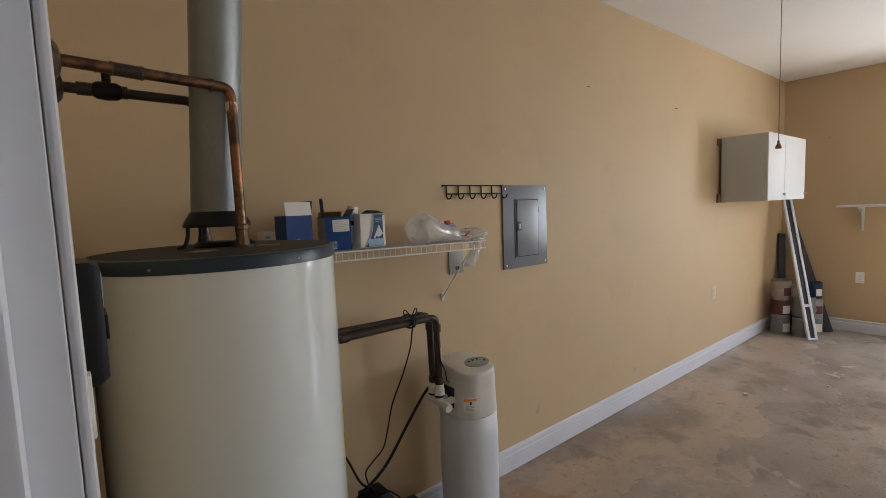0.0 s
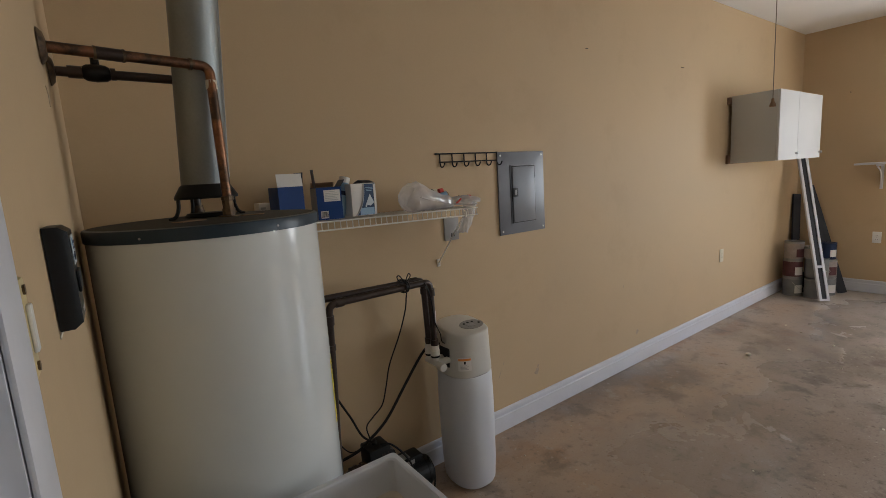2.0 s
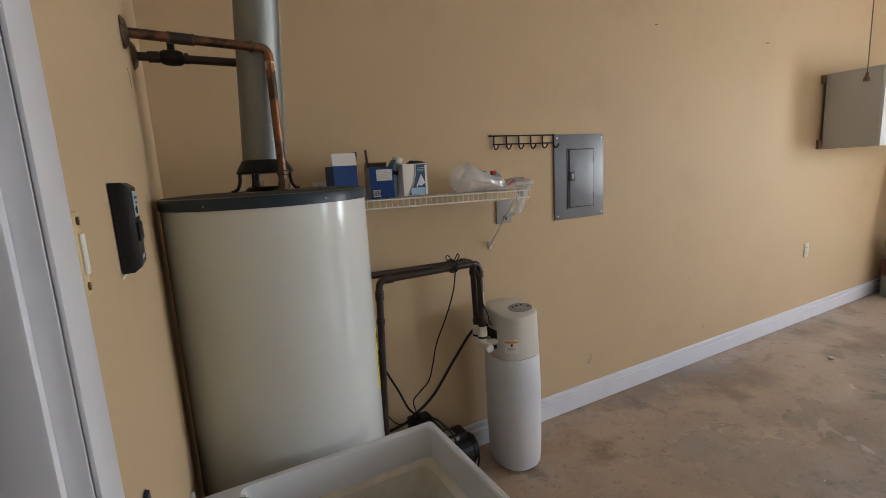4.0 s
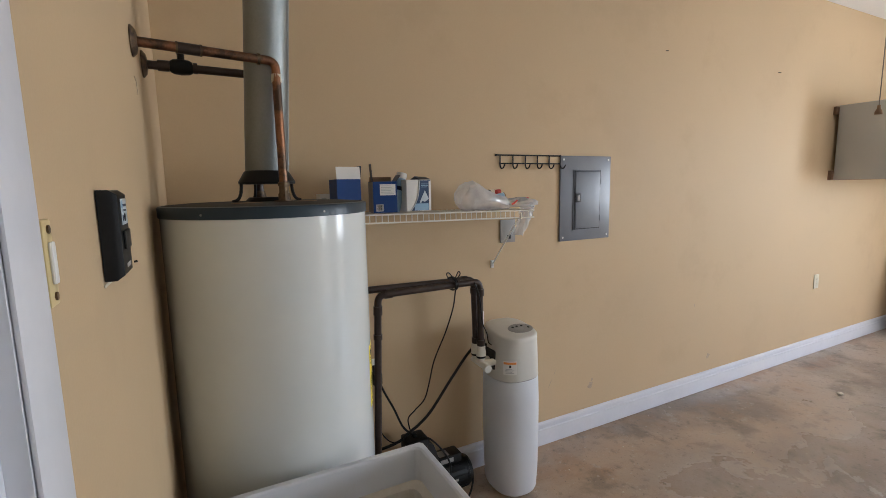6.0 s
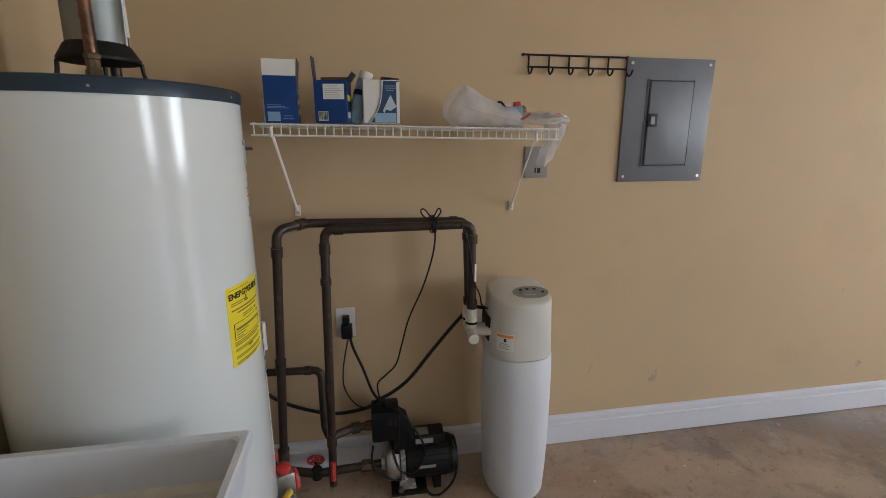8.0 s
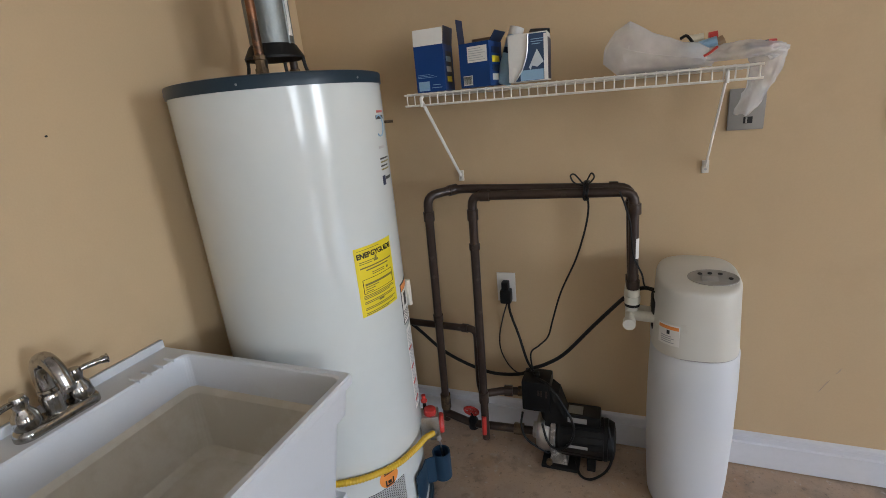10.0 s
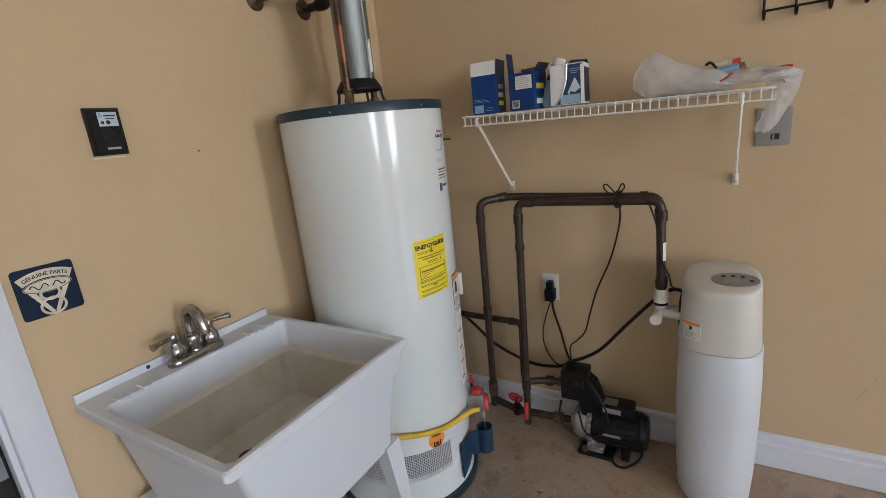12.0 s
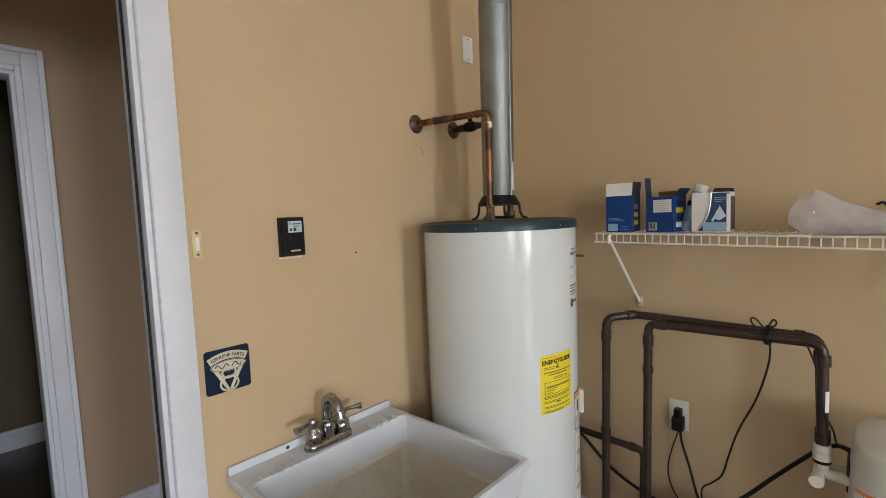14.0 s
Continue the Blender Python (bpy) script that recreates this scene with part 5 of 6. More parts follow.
part("left_flap", box(-0.0006, 0.0006, -0.046, -0.006, 0.0, 0.066, m=m2 @ Matrix.Translation((-0.046, 0, 0.118)) @ Matrix.Rotation(radians(-4), 4, "Y")), M_DBLUE, b2, "raised dark inner flap")
part("back_flap", box(-0.044, 0.044, -0.0006, 0.0006, 0.0, 0.020, m=m2 @ Matrix.Translation((0, 0.047, 0.118)) @ Matrix.Rotation(radians(20), 4, "X")), M_BROWNCARD, b2)
part("bent_flap", box(-0.0006, 0.0006, -0.040, 0.040, 0.0, 0.030, m=m2 @ Matrix.Translation((0.046, 0, 0.118)) @ Matrix.Rotation(radians(35), 4, "Y")), M_DBLUE, b2, "dark blue bent flap")
for k in range(4):
    part("side_patch", box(0.0462, 0.0468, -0.028, 0.026, 0.015 + k * 0.024, 0.032 + k * 0.024, m=m2), (M_CARD, M_DBLUE, M_YELLOW, M_DBLUE)[k], b2)

lean = Matrix.Translation((0.790, 1.80, ST)) @ Matrix.Rotation(radians(17), 4, "Y") @ Matrix.Rotation(radians(-6), 4, "X")
tb = empty("caulk_tube", (0.792, 1.80, ST), "pale blue tube leaning between the boxes", "tube")
part("barrel", lathe([(0.0, 0.0), (0.022, 0.001), (0.023, 0.01), (0.023, 0.13), (0.020, 0.135)], m=lean, seg=20), M_LBLUE, tb)
part("white_cap", lathe([(0.020, 0.135), (0.021, 0.138), (0.021, 0.158), (0.0, 0.160)], m=lean, seg=20), M_CARD, tb)
part("dark_print", lathe([(0.0232, 0.085), (0.0235, 0.086), (0.0235, 0.10), (0.0232, 0.101)], m=lean, seg=20), M_DBLUE, tb)

b3 = empty("lamp_box", (0.866, 1.790, ST), "white and dark blue reflector lamp box", "box")
m3 = Matrix.Translation((0.874, 1.790, ST)) @ Matrix.Rotation(radians(3), 4, "Z") @ Matrix.Diagonal((1.17, 1.0, 1.0, 1.0))
part("carton", box(-0.046, 0.046, -0.045, 0.045, 0.0, 0.124, 0.002, m=m3), M_CARD, b3)
bm = bmesh.new()
pts = [(0.044, 0.002), (0.044, 0.121), (0.002, 0.121)]
for k in range(13):
    s = k / 12
    pts.append((0.002 - 0.004 * s - 0.030 * s ** 3, 0.121 - 0.119 * s))
bm.faces.new([bm.verts.new(m3 @ Vector((x, -0.0458, z))) for x, z in pts])
part("blue_panel", bm, mat("slate_blue_print", (0.030, 0.060, 0.125), rough=0.4, vary=0.1, scale=20, spec=0.3), b3, "slate blue front panel")
part("pale_panel", box(-0.018, 0.036, -0.0462, -0.0457, 0.003, 0.030, m=m3), M_LBLUE, b3)
part("edge_strip", box(0.0375, 0.0455, -0.0466, -0.0457, 0.002, 0.118, m=m3), M_CARD, b3, "white edge strip")
curve = [m3 @ Vector((0.001 - 0.004 * s - 0.030 * s ** 3, -0.0462, 0.121 - 0.119 * s)) for s in [k / 12 for k in range(13)]]
part("silver_stripe", tube(curve, 0.0028, 6), M_SILVER, b3, "silver curved stripe")
bm = bmesh.new()
bm.faces.new([bm.verts.new(m3 @ Vector((x, -0.0464, z))) for x, z in ((0.022, 0.082), (0.037, 0.048), (0.022, 0.036), (0.010, 0.040), (0.006, 0.030), (0.002, 0.036))])
part("lamp_picture", bm, M_SCREEN, b3, "pale printed lamp picture")
bm = bmesh.new()
for k, (a, b) in enumerate(((0.008, 0.040), (0.008, 0.036), (0.010, 0.030))):
    box(a, b, -0.0466, -0.0461, 0.106 - k * 0.006, 0.1078 - k * 0.006, bm=bm, m=m3)
box(-0.010, 0.030, -0.0466, -0.0461, 0.008, 0.010, bm=bm, m=m3)
part("print", bm, M_LBLUE, b3)
part("side_panel", box(0.0462, 0.0468, -0.040, 0.044, 0.004, 0.110, m=m3), M_DBLUE, b3)
lid = [m3 @ Vector((x, y, 0.1245 + z)) for x, y, z in ((0.004, -0.045, 0), (0.046, -0.045, 0), (0.048, 0.0, 0.010), (0.046, 0.045, 0), (0.004, 0.045, 0), (0.004, 0.0, 0.014))]
bm = bmesh.new()
c = [bm.verts.new(p) for p in lid]
for q in ((0, 1, 2, 5), (5, 2, 3, 4)):
    bm.faces.new([c[k] for k in q])
bmesh.ops.solidify(bm, geom=bm.faces[:], thickness=0.001)
part("lid", bm, M_DBLUE, b3, "slightly open lid")

sb = empty("small_carton", (0.545, 1.905, ST), "small pale printed carton behind the blue box", "box")
part("carton", box(0.515, 0.555, 1.87, 1.94, ST, ST + 0.075, 0.001), M_CARD, sb)
for k in range(3):
    part("print", box(0.520, 0.538, 1.8692, 1.8698, ST + 0.02 + k * 0.016, ST + 0.028 + k * 0.016), M_GREYINK, sb)


def crumpled(cx, cy, cz, sx, sy, sz, seed, seg=56, rows=34, pinch=None, rough=1.0):
    rng = Vector((seed * 3.1, seed * 1.7, seed * 0.9))
    rings = []
    for j in range(rows + 1):
        ph = math.pi * (0.02 + 0.96 * j / rows)
        ring = []
        for k in range(seg):
            th = 2 * math.pi * k / seg
            d = Vector((math.cos(ph), math.sin(ph) * math.cos(th), math.sin(ph) * math.sin(th)))
            n = noise.noise(d * 1.3 + rng) * 0.16 + (0.14 - abs(noise.noise(d * 2.6 + rng)) * 0.30 + abs(noise.noise(d * 7.0 + rng)) * 0.07) * rough
            s = 0.92 + n
            v = Vector((cx + d.x * sx * s, cy + d.y * sy * s, cz + d.z * sz * s))
            if pinch:
                v = pinch(v)
            v.z = max(v.z, ST + 0.0005 + 0.002 * abs(noise.noise(v * 60))) if v.x < SX1 + 0.02 else v.z
            ring.append(v)
        rings.append(ring)
    return loft(rings)


SB = ST - 0.011   # shelf under the bag
bag = empty("plastic_bag", (1.26, 1.80, SB), "crumpled clear plastic bag drooping over the shelf end", "plastic bag")


def pouch():
    """A milky pouch, tall near its closed end and flattened to the knot."""
    rings = []
    for x, h, w in ((1.092, 0.034, 0.030), (1.093, 0.066, 0.050), (1.097, 0.080, 0.060), (1.104, 0.092, 0.064), (1.118, 0.112, 0.066), (1.134, 0.130, 0.066), (1.158, 0.118, 0.066), (1.190, 0.096, 0.066), (1.228, 0.080, 0.065), (1.262, 0.064, 0.063), (1.290, 0.062, 0.058), (1.312, 0.048, 0.046), (1.330, 0.040, 0.030)):
        ring = []
        for k in range(36):
            a = 2 * math.pi * k / 36
            c, q = math.cos(a), math.sin(a)
            c, q = math.copysign(abs(c) ** 0.62, c), math.copysign(abs(q) ** 0.62, q)
            f = 1 - 0.16 * abs(noise.noise(Vector((x * 22, c * 1.6, q * 1.6 + 5))))
            y = 1.790 + w * c * f - 0.012 * max(0.0, q) * (1.3 - x)
            ring.append(Vector((x + 0.006 * noise.noise(Vector((c * 2, q * 2, x * 30))) - 0.018 * q * (x < 1.13), y, SB + 0.0006 + h * 0.5 * (1 + q * f))))
        rings.append(ring)
    return loft(rings)


part("pouch", pouch(), M_FILM, bag, angle=28)
for pts in ([(1.098, 1.730, SB + 0.076), (1.132, 1.725, SB + 0.060), (1.20, 1.723, SB + 0.040), (1.30, 1.734, SB + 0.020)], [(1.132, 1.725, SB + 0.060), (1.142, 1.732, SB + 0.090), (1.150, 1.744, SB + 0.114)], [(1.150, 1.746, SB + 0.115), (1.200, 1.746, SB + 0.084), (1.262, 1.744, SB + 0.055)]):
    part("crease", tube(spline(pts, 6), 0.0013, 5), M_FILM, bag)
part("folds", crumpled(1.388, 1.775, SB + 0.022, 0.090, 0.058, 0.030, 7), M_FILM, bag, angle=80)
rows = []
for j in range(15):
    s = j / 14
    x = 1.452 - 0.045 * s + 0.012 * math.sin(3 * s)
    z = SB + 0.020 - 0.142 * s
    w = 0.038 * (1 - 0.5 * s)
    rows.append([Vector((x + w * math.cos(2 * math.pi * k / 24) * (1 + 0.25 * noise.noise(Vector((k * 0.8, j * 0.5, 4)))), 1.800 + 0.012 * s + 0.026 * math.sin(2 * math.pi * k / 24) + 0.012 * noise.noise(Vector((k * 0.6, j * 0.4, 9))), z + 0.010 * noise.noise(Vector((k * 0.5, j * 0.3, 1))))) for k in range(24)])
part("tail", loft(rows), M_FILM, bag, angle=80)
part("red_mark", tube(spline([(1.300, 1.710, SB + 0.024), (1.312, 1.708, SB + 0.030), (1.328, 1.709, SB + 0.042)], 4), 0.004, 6, flat=0.4), M_RED, bag, "red printed mark")


def loose(name, label, category, a, b, r, mt, seg=10):
    return tagged(link(name, tube([a, b], r, seg), mt), label, category)


loose("blue_marker", "blue cylinder lying on the bag", "tube", (1.280, 1.845, SB + 0.048), (1.345, 1.838, SB + 0.062), 0.013, M_LBLUE)
loose("tan_roll", "small tan roll behind the bag", "roll", (1.285, 1.88, SB + 0.075), (1.318, 1.88, SB + 0.077), 0.012, M_CREAM)
loose("red_cap", "small red cap behind the bag", "cap", (1.330, 1.875, SB + 0.076), (1.350, 1.875, SB + 0.078), 0.012, M_RED)
loose("brown_block", "small brown piece behind the bag", "block", (1.348, 1.86, SB + 0.055), (1.364, 1.86, SB + 0.062), 0.016, M_BROWNCARD, 6)
pen = empty("screwdriver", (1.42, 1.82, SB + 0.04), "blue screwdriver with red tip on the bag", "screwdriver")
part("handle", tube([(1.402, 1.82, SB + 0.040), (1.452, 1.815, SB + 0.042)], 0.008, 8), M_DBLUE, pen)
part("end", tube([(1.452, 1.815, SB + 0.042), (1.468, 1.814, SB + 0.041)], 0.009, 8), M_RED, pen)
part("shank", tube([(1.362, 1.825, SB + 0.044), (1.402, 1.82, SB + 0.040)], 0.003, 8), M_STEEL, pen)
part("ring", tube([(1.402, 1.82, SB + 0.040), (1.408, 1.82, SB + 0.0395)], 0.011, 10), M_BLACK, pen)
dk = tagged(link("dark_tray", box(1.14, 1.30, 1.77, 1.86, SB, SB + 0.012, 0.003), M_GREYP), "flat grey tray inside the plastic bag", "tray")
tagged(link("cord_tail", tube(spline([(1.262, 1.86, SB + 0.080), (1.275, 1.85, SB + 0.084), (1.29, 1.845, SB + 0.066)], 5), 0.004, 6), M_BLACK), "short black cord end by the bag", "cable")

# ---- on the west wall ----
op = empty("door_opener_button", (0, 0.7765, 1.32), "black wall control for the garage door opener", "wall control")
m = Matrix.Translation((0.001, 0.777, 1.379))
part("body", loft([[Vector((x, 0.777 + sy, 1.379 + sz)) for sy, sz in ((-w, -h), (w, -h), (w, h), (-w, h))] for x, w, h in ((0.001, 0.038, 0.056), (0.014, 0.038, 0.056), (0.022, 0.034, 0.050))]), M_BLACK, op)
part("label", box(0.0222, 0.0230, 0.7605, 0.8035, 1.391, 1.424, 0.0005), M_SCREEN, op, "pale printed label")
part("label_mark", box(0.0230, 0.0234, 0.7625, 0.7705, 1.412, 1.422), M_LBLUE, op)
bm = box(0.0230, 0.0234, 0.7735, 0.7995, 1.414, 1.417)
box(0.0230, 0.0234, 0.7765, 0.7965, 1.408, 1.410, bm=bm)
box(0.0230, 0.0234, 0.7655, 0.7715, 1.396, 1.403, bm=bm)
part("label_print", bm, M_DBLUE, op)
part("dial", lathe([(0.005, 0.0), (0.005, 0.0006), (0.0, 0.0006)], m=Matrix.Translation((0.0231, 0.781, 1.400)) @ Matrix.Rotation(radians(90), 4, "Y"), seg=14), M_INK, op)
part("push_bar", box(0.022, 0.025, 0.7585, 0.8025, 1.360, 1.384, 0.002), M_BLACK, op)
part("brand_bar", box(0.0222, 0.0226, 0.7655, 0.7955, 1.336, 1.341), M_GREYINK, op)
op.location.y += 0.007

db = empty("bell_button", (0, 0.5280, 1.346), "yellowed ivory doorbell style button plate", "wall button")
part("plate", box(0.0005, 0.005, 0.5160, 0.5400, 1.342, 1.412, 0.003), M_IVORY, db)
part("push_bar", box(0.005, 0.008, 0.5230, 0.5330, 1.360, 1.394, 0.002), M_PLATE, db)
for zz in (1.350, 1.404):
    part("screw", tube([(0.005, 0.5280, zz), (0.0065, 0.5280, zz)], 0.0035, 8), M_BRASS, db)

sg = empty("metal_sign", (0, 0.5805, 0.982), "small navy square metal sign with cream emblem", "sign")
sy0, sz0 = 0.5805, 1.040
part("plate", loft([rect_ring(-0.0585, 0.0585, -0.0585, 0.0585, 0, 0.008), rect_ring(-0.057, 0.057, -0.057, 0.057, 0.004, 0.008)]), M_NAVY, sg)
sg.children[0].data.transform(Matrix.Translation((0.001, sy0, sz0)) @ WX)
SM = Matrix.Translation((0.0052, sy0, sz0)) @ WX


def flat_shape(pts, mt, name, parent, up=0.0):
    return part(name, loft([[SM @ Vector((x, y, up + h)) for x, y in pts] for h in (0.0, 0.0004)]), mt, parent)


def band(r0, r1, a0, a1, cx=0.0, cy=0.0, ky=1.0, n=24):
    ang = [radians(a0 + (a1 - a0) * k / n) for k in range(n + 1)]
    return [(cx + r1 * math.cos(a), cy + ky * r1 * math.sin(a)) for a in ang] + [(cx + r0 * math.cos(a), cy + ky * r0 * math.sin(a)) for a in reversed(ang)]


arc_band = flat_shape(band(0.098, 0.118, 63, 117, 0, -0.068), M_CREAM, "arched_band", sg)
flat_shape([(-0.044, 0.008), (0.044, 0.008), (0.010, -0.052), (-0.010, -0.052)], M_NAVY, "shield", sg, 0.0002)
oval = flat_shape([(0.046 * math.cos(2 * math.pi * k / 32), 0.0125 + 0.0150 * math.sin(2 * math.pi * k / 32)) for k in range(32)], M_CREAM, "oval", sg, 0.0012)
ring = [SM @ Vector((0.044 * math.cos(2 * math.pi * k / 32), 0.0125 + 0.0136 * math.sin(2 * math.pi * k / 32), 0.0016)) for k in range(33)]
part("oval_line", tube(ring, 0.0008, 5), M_NAVY, oval)


def onarc(v):
    a = radians(90) - v.x / 0.107
    r = 0.107 + v.y
    return SM @ Vector((r * math.cos(a), -0.068 + r * math.sin(a), 0.0006 + v.z))


words("GENUINE PARTS", 0.0118, None, M_NAVY, "lettering", arc_band, bend=onarc, bold=0.0002)
bm = bmesh.new()
pts = [SM @ Vector((-0.034 + 0.0045 * k, 0.0125 + 0.0055 * math.sin(k * 1.25), 0.0016)) for k in range(16)]
tube(spline(pts, 3), 0.0013, 5, bm=bm)
part("emblem_scroll", bm, M_NAVY, oval)
for pts in ([(-0.040, 0.006), (-0.026, 0.002), (0.000, -0.050), (-0.006, -0.054)], [(0.040, 0.006), (0.026, 0.002), (0.000, -0.050), (0.006, -0.054)]):
    flat_shape(pts, M_CREAM, "vee_bar", sg, 0.0004)
for cy, r, w in ((-0.006, 0.0175, 0.005), (-0.036, 0.023, 0.005)):
    ring = [SM @ Vector((r * math.cos(2 * math.pi * k / 24), cy + 0.82 * r * math.sin(2 * math.pi * k / 24), 0.001)) for k in range(25)]
    part("figure_ring", tube(ring, 0.0028, 6), M_CREAM, sg)

wm = bpy.data.objects["wall_west"]
part("plaster_chip", box(0.0002, 0.0012, 0.744, 0.818, 1.3155, 1.3195, 0.0004), M_CRUMB, wm, "chipped plaster edge under the control")
part("scratch", tube([(0.0004, 1.313, 1.686), (0.0004, 1.345, 1.680), (0.0004, 1.350, 1.652)], 0.0012, 5), M_SCUFF, wm, "thin scratch in the paint")

# ---- far end of the garage ----
cab = empty("wall_cabinet", (5.13, 1.75, 1.42), "white melamine wall cabinet hung on wooden strips", "cabinet")
part("carcass", box(4.555, 5.590, 1.592, 1.930, 1.430, 1.998, 0.002), M_CABSHADE, cab, "white carcass, greyed to paint its shaded side")
for x0, x1 in ((4.555, 4.985), (4.988, 5.590)):
    d = part("door", box(x0 + 0.0015, x1 - 0.0005, 1.572, 1.5905, 1.431, 1.999, 0.002), M_CABW, cab, "flat white door")
    part("knob", lathe([(0.008, 0.0), (0.006, 0.01), (0.013, 0.016), (0.013, 0.022), (0.0, 0.026)], m=Matrix.Translation((x1 - 0.035, 1.572, 1.482)) @ Matrix.Rotation(radians(90), 4, "X"), seg=16), M_STEEL, d)
for z0, z1 in ((1.93, 1.99), (1.425, 1.50)):
    part("mounting_strip", box(4.520, 5.590, 1.9305, 1.9545, z0, z1, 0.002), M_WOOD, cab, "raw wooden mounting strip")

sh = empty("wall_shelf", (6.22, 1.0, 1.31), "white board shelf on white brackets", "shelf")
part("board", box(6.10, 6.349, 0.70, 1.428, 1.326, 1.344, 0.002), M_TRIM, sh)
for yy in (1.258, 0.85):
    br = part("bracket", box(6.338, 6.349, yy - 0.012, yy + 0.012, 1.078, 1.325, 0.002), M_TRIM, sh, "white metal bracket")
    part("arm", box(6.13, 6.338, yy - 0.010, yy + 0.010, 1.308, 1.3255, 0.002), M_TRIM, br)
    part("strut", tube([(6.15, yy, 1.302), (6.30, yy, 1.25), (6.343, yy, 1.10)], 0.006, 8, 0.08), M_TRIM, br)

cord = empty("pull_cord", (2.415, 0.906, 1.66), "thin hanging pull cord with a dark bell-shaped end", "pull cord")
part("cord", tube([(2.415, 0.906, 1.70), (2.418, 0.909, CEIL)], 0.0016, 6), M_CORD, cord)
part("bell_end", lathe([(0.0, 1.672), (0.012, 1.673), (0.011, 1.684), (0.006, 1.694), (0.005, 1.706), (0.0, 1.708)], (2.415, 0.906, 0), 14), M_BROWNCARD, cord, "dark bell-shaped pull")


def tin(x, y, z, r, h, mt, label, name="paint_can", handle=False, band_mat=None):
    t = empty(name, (x, y, z), label, "paint can", group="paint cans in the corner")
    part("can", lathe([(r - 0.004, z), (r, z + 0.003), (r, z + h - 0.006), (r + 0.002, z + h - 0.004), (r + 0.002, z + h), (r - 0.008, z + h), (r - 0.010, z + h - 0.006), (0.0, z + h - 0.006)], (x, y, 0), 32), mt, t)
    if band_mat:
        part("label", lathe([(r + 0.0003, z + 0.015), (r + 0.001, z + 0.016), (r + 0.001, z + h - 0.02), (r + 0.0003, z + h - 0.019)], (x, y, 0), 32), band_mat, t)
        part("label_patch", bent_patch(x, y, r + 0.0011, -150, -95, z + 0.03, z + h * 0.6, 6), M_CARD if band_mat != M_PAINTW else M_MAROON, t)
    if handle:
        part("handle", tube(spline([(x - r - 0.002, y - 0.02, z + h - 0.04), (x - r * 0.75, y - r * 0.85, z + h * 0.45), (x, y - r - 0.012, z + h * 0.32), (x + r * 0.75, y - r * 0.8, z + h * 0.45), (x + r + 0.002, y - 0.01, z + h - 0.04)], 6), 0.002, 6), M_STEEL, t)
    return t


tin(5.850, 1.810, 0.0, 0.087, 0.195, M_TIN, "dull tin paint can on the floor", handle=True, band_mat=M_BUCKET)
tin(5.845, 1.812, 0.195, 0.086, 0.19, M_TIN, "maroon labelled paint can in a stack", band_mat=M_MAROON)
tin(5.850, 1.808, 0.385, 0.086, 0.19, M_TIN, "pale labelled paint can atop the stack", band_mat=M_PAINTW)
tin(5.860, 1.615, 0.0, 0.093, 0.20, M_TIN, "grey paint can beside the leaning rail", band_mat=M_BUCKET)
tin(5.920, 1.630, 0.20, 0.10, 0.20, M_BUCKET, "grey plastic paint bucket on another can", "paint_bucket", handle=True)
tin(5.900, 1.670, 0.40, 0.075, 0.12, M_TIN, "small dull paint can", band_mat=M_PAINTW)
tin(6.050, 1.580, 0.0, 0.085, 0.19, M_TIN, "dull paint can behind the others", band_mat=M_BUCKET)
tin(6.050, 1.580, 0.19, 0.085, 0.19, M_TIN, "pale paint can behind the others", band_mat=M_PAINTW)
tin(6.045, 1.575, 0.38, 0.07, 0.17, M_DBLUE, "dark blue paint can with white label", band_mat=M_DBLUE)
tin(6.080, 1.790, 0.0, 0.09, 0.19, M_IRON, "dark paint can in the corner", band_mat=M_CHARCOAL)


def plank(name, a, b, w, t, mt, label, side):
    """A straight board from a to b; side: the way its width runs."""
    a, b = Vector(a), Vector(b)
    d = (b - a).normalized()
    s = (Vector(side) - d * Vector(side).dot(d)).normalized()
    n = d.cross(s)
    bm = loft([[p + s * w / 2 * i + n * t / 2 * j for i, j in ((-1, -1), (1, -1), (1, 1), (-1, 1))] for p in (a, b)])
    return link(name, bm, mt), (a, b, d, s, n)


ob, _ = plank("dark_board", (6.08, 1.86, 0.0), (6.24, 1.925, 1.04), 0.10, 0.02, M_CHARCOAL, "", (1, -0.35, 0))
tagged(ob, "charcoal board leaning in the corner", "board", "boards leaning in the corner")
ob, _ = plank("dark_board", (6.19, 1.47, 0.0), (6.325, 1.84, 1.12), 0.08, 0.02, M_CHARCOAL, "", (0.5, -0.7, 0))
tagged(ob, "charcoal board leaning on the far wall", "board", "boards leaning in the corner")
rail = empty("track_rail", (5.64, 1.457, 0), "white slotted metal track rail leaning against the wall", "rail")
a, b = Vector((5.70, 1.495, 0.012)), Vector((6.06, 1.910, 1.85))
d = (b - a).normalized()
s = Vector((0.70, -0.70, 0))
s = (s - d * s.dot(d)).normalized()
n = d.cross(s)
for k, (o, w) in enumerate(((-0.034, 0.022), (0.034, 0.022))):
    bm = loft([[p + s * (o + w / 2 * i) + n * 0.014 * j for i, j in ((-1, -1), (1, -1), (1, 1), (-1, 1))] for p in (a, b)])
    part("side_rail", bm, M_TRIM, rail)
part("channel", loft([[p + s * 0.024 * i + n * (0.004 * j) for i, j in ((-1, -1), (1, -1), (1, 1), (-1, 1))] for p in (a, b)]), M_CHARCOAL, rail, "dark inner channel")
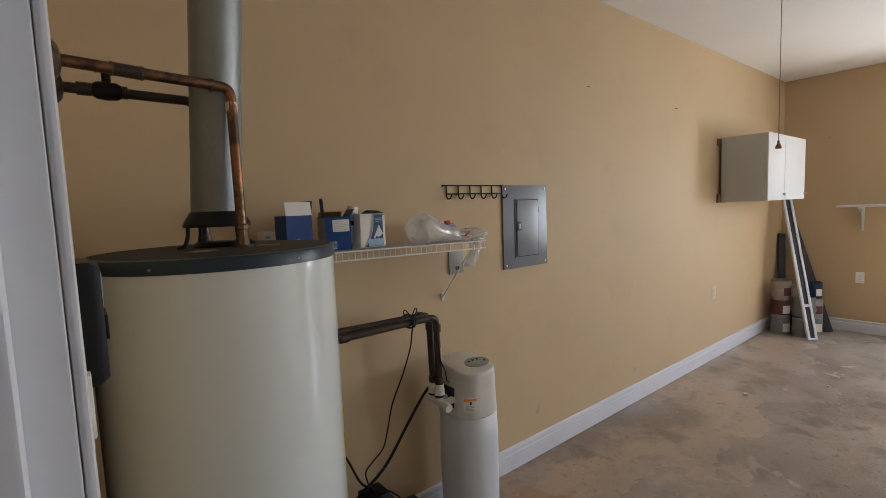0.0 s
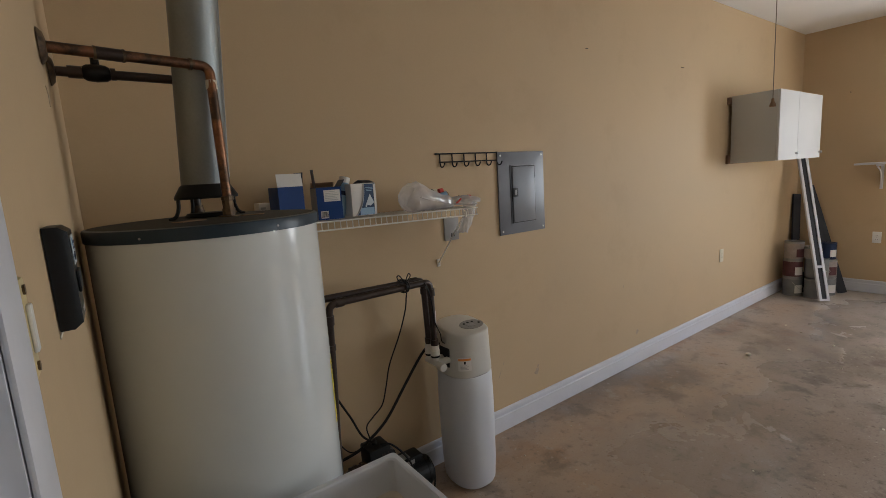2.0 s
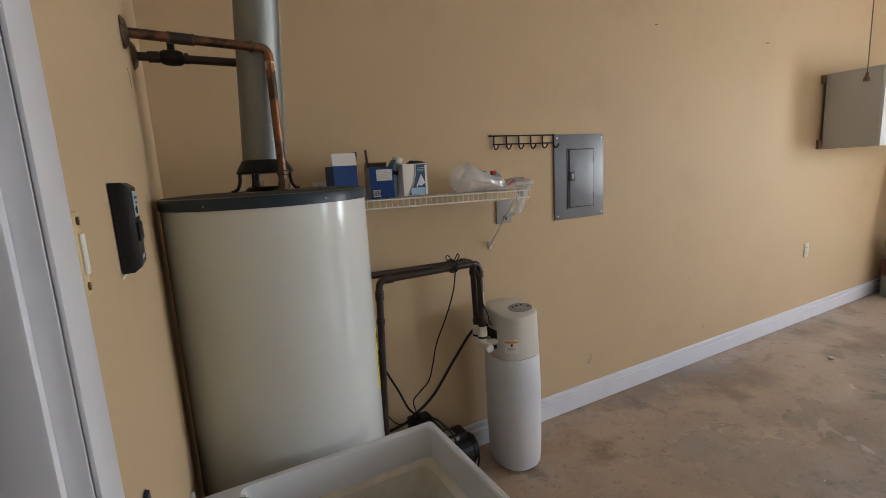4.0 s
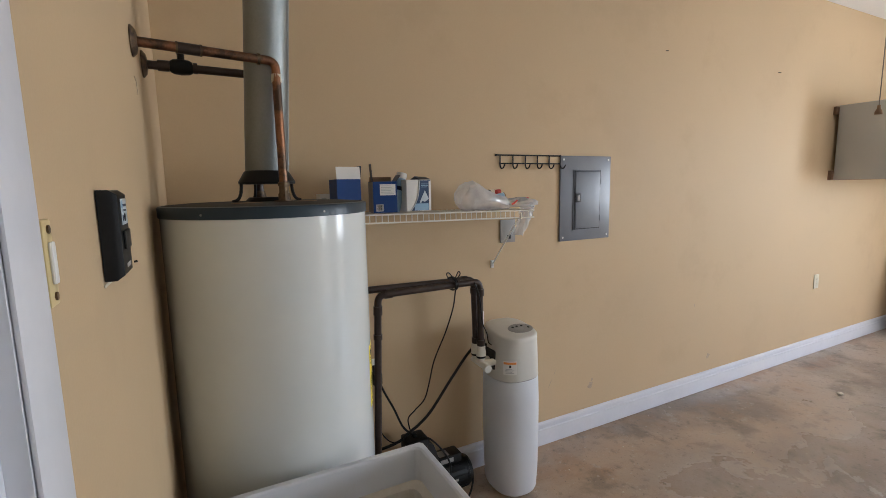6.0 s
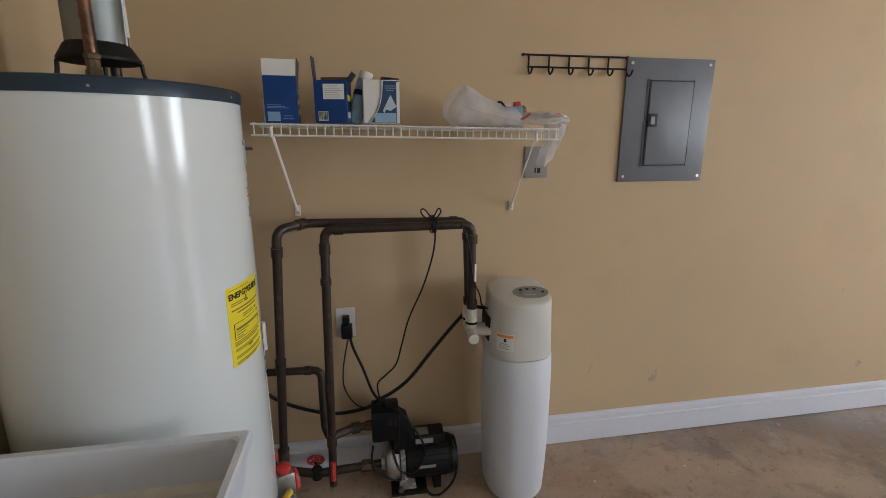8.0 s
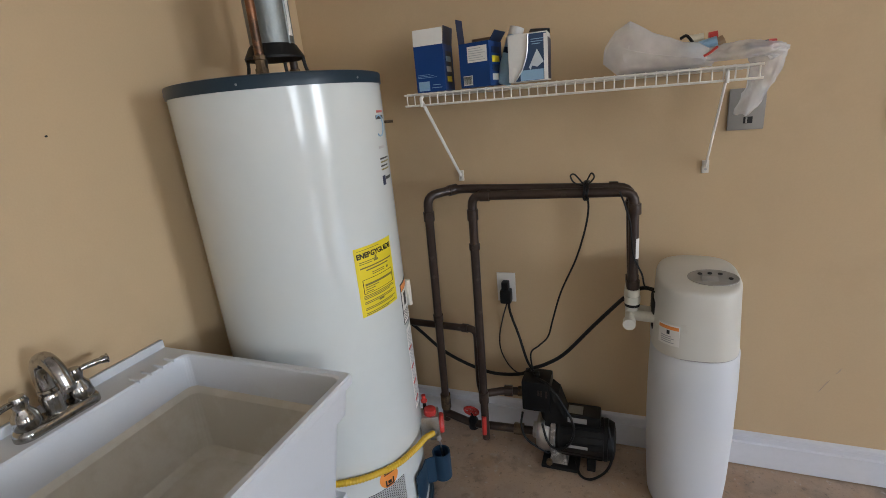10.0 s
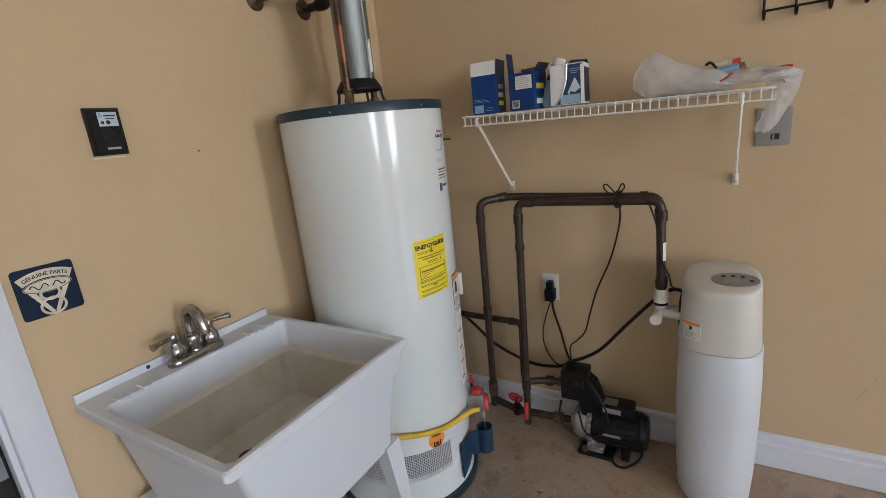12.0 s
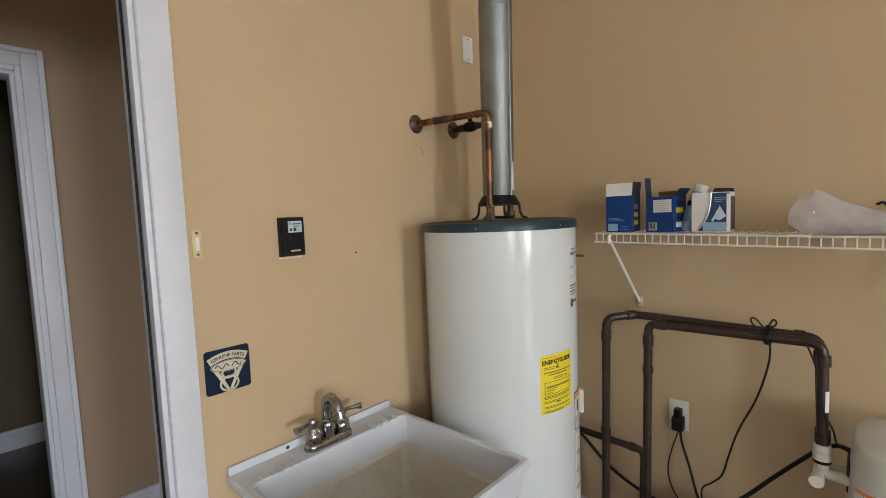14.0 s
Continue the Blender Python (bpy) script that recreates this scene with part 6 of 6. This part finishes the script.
for q, h in ((0.0, 0.02), (0.33, 0.025)):
    bm = loft([[p + s * 0.045 * i + n * 0.0145 * j for i, j in ((-1, -1), (1, -1), (1, 1), (-1, 1))] for p in (a + d * q, a + d * (q + h))])
    part("cross_bar", bm, M_TRIM, rail)

# ---- nails, crumbs and marks ----
M_RUSTSTAIN = mat("rust_stain", (0.20, 0.085, 0.035), rough=0.6, vary=0.35, scale=40, bump=0.05)


def drip(x, y, w, h, seed):
    """A thin rust-brown stain on the slab."""
    ring = []
    for k in range(20):
        a = 2 * math.pi * k / 20
        q = 0.65 + 0.8 * noise.noise(Vector((math.cos(a) * 1.7, math.sin(a) * 1.7, seed)))
        ring.append((x + w * q * math.cos(a), y + h * q * math.sin(a)))
    bm = loft([[Vector((a, b, d)) for a, b in ring] for d in (0.0001, 0.0005)])
    return part("stain", bm, M_RUSTSTAIN, bpy.data.objects["floor"], "rust-brown stain")


for args in ((0.80, 1.50, 0.018, 0.006, 1), (0.845, 1.49, 0.010, 0.005, 2), (0.775, 1.40, 0.006, 0.014, 3), (0.83, 1.39, 0.007, 0.016, 4), (0.90, 1.44, 0.005, 0.006, 5), (0.73, 1.53, 0.008, 0.004, 6)):
    drip(*args)

def scuff(x, z, w, h, lean, seed):
    ring = []
    for k in range(18):
        a = 2 * math.pi * k / 18
        q = 0.7 + 0.6 * noise.noise(Vector((math.cos(a) * 1.5, math.sin(a) * 1.5, seed)))
        u, v = w * q * math.cos(a), h * q * math.sin(a)
        ring.append((x + u + v * lean, z + v))
    bm = loft([[Vector((a, NORTH - d, b)) for a, b in ring] for d in (0.0001, 0.0006)])
    return part("scuff", bm, M_SCUFF, bpy.data.objects["wall_north"], "faint grey scuff")


for args in ((2.035, 0.268, 0.026, 0.028, 0.2, 1), (2.045, 0.300, 0.010, 0.012, 0.4, 5), (3.126, 0.238, 0.022, 0.022, 0.2, 2), (1.735, 0.345, 0.003, 0.028, 0.5, 3), (1.765, 0.40, 0.0025, 0.018, 0.5, 4), (2.95, 0.62, 0.006, 0.01, 0.0, 6)):
    scuff(*args)
for x, z, t in ((2.563, 2.188, 0.4), (3.724, 2.173, 0.2)):
    tagged(link("nail", tube([(x, NORTH, z), (x - 0.02 * t, NORTH - 0.022, z - 0.006)], 0.002, 6), M_IRON), "small bent nail in the long wall", "nail", "nails in the wall")
tagged(link("nail", tube([(EAST, 1.544, 2.063), (EAST - 0.02, 1.544, 2.063)], 0.004, 6), M_IRON), "dark nail in the far wall", "nail", "nails in the wall")
tagged(link("nail", tube([(0, 1.015, 1.312), (0.005, 1.015, 1.313)], 0.002, 6), M_IRON), "small nail in the house wall", "nail", "nails in the wall")


def crumb(x, y, r, seed):
    bm = bmesh.new()
    bmesh.ops.create_icosphere(bm, subdivisions=2, radius=r)
    for v in bm.verts:
        v.co *= 0.75 + 0.6 * noise.noise(v.co * (1.2 / r) * 0.5 + Vector((seed, 0, 0)))
        v.co.z *= 0.6
    low = min(v.co.z for v in bm.verts)
    bmesh.ops.translate(bm, verts=bm.verts, vec=(x, y, -low))
    return tagged(link("crumb", bm, M_CRUMB), "small pale crumb of plaster on the floor", "debris", "crumbs on the floor")


crumb(3.80, 1.459, 0.026, 1)
for k, (x, y, r) in enumerate(((3.95, 0.95, 0.009), (2.6, 1.35, 0.006), (2.35, 0.9, 0.006), (3.2, 0.6, 0.008), (4.4, 1.1, 0.012), (1.75, 1.45, 0.005), (0.93, 1.35, 0.004), (2.05, 1.72, 0.005), (4.1, 1.3, 0.014), (4.7, 1.5, 0.01), (0.85, 1.52, 0.004), (1.65, 1.70, 0.006))):
    crumb(x, y, r, k + 2)
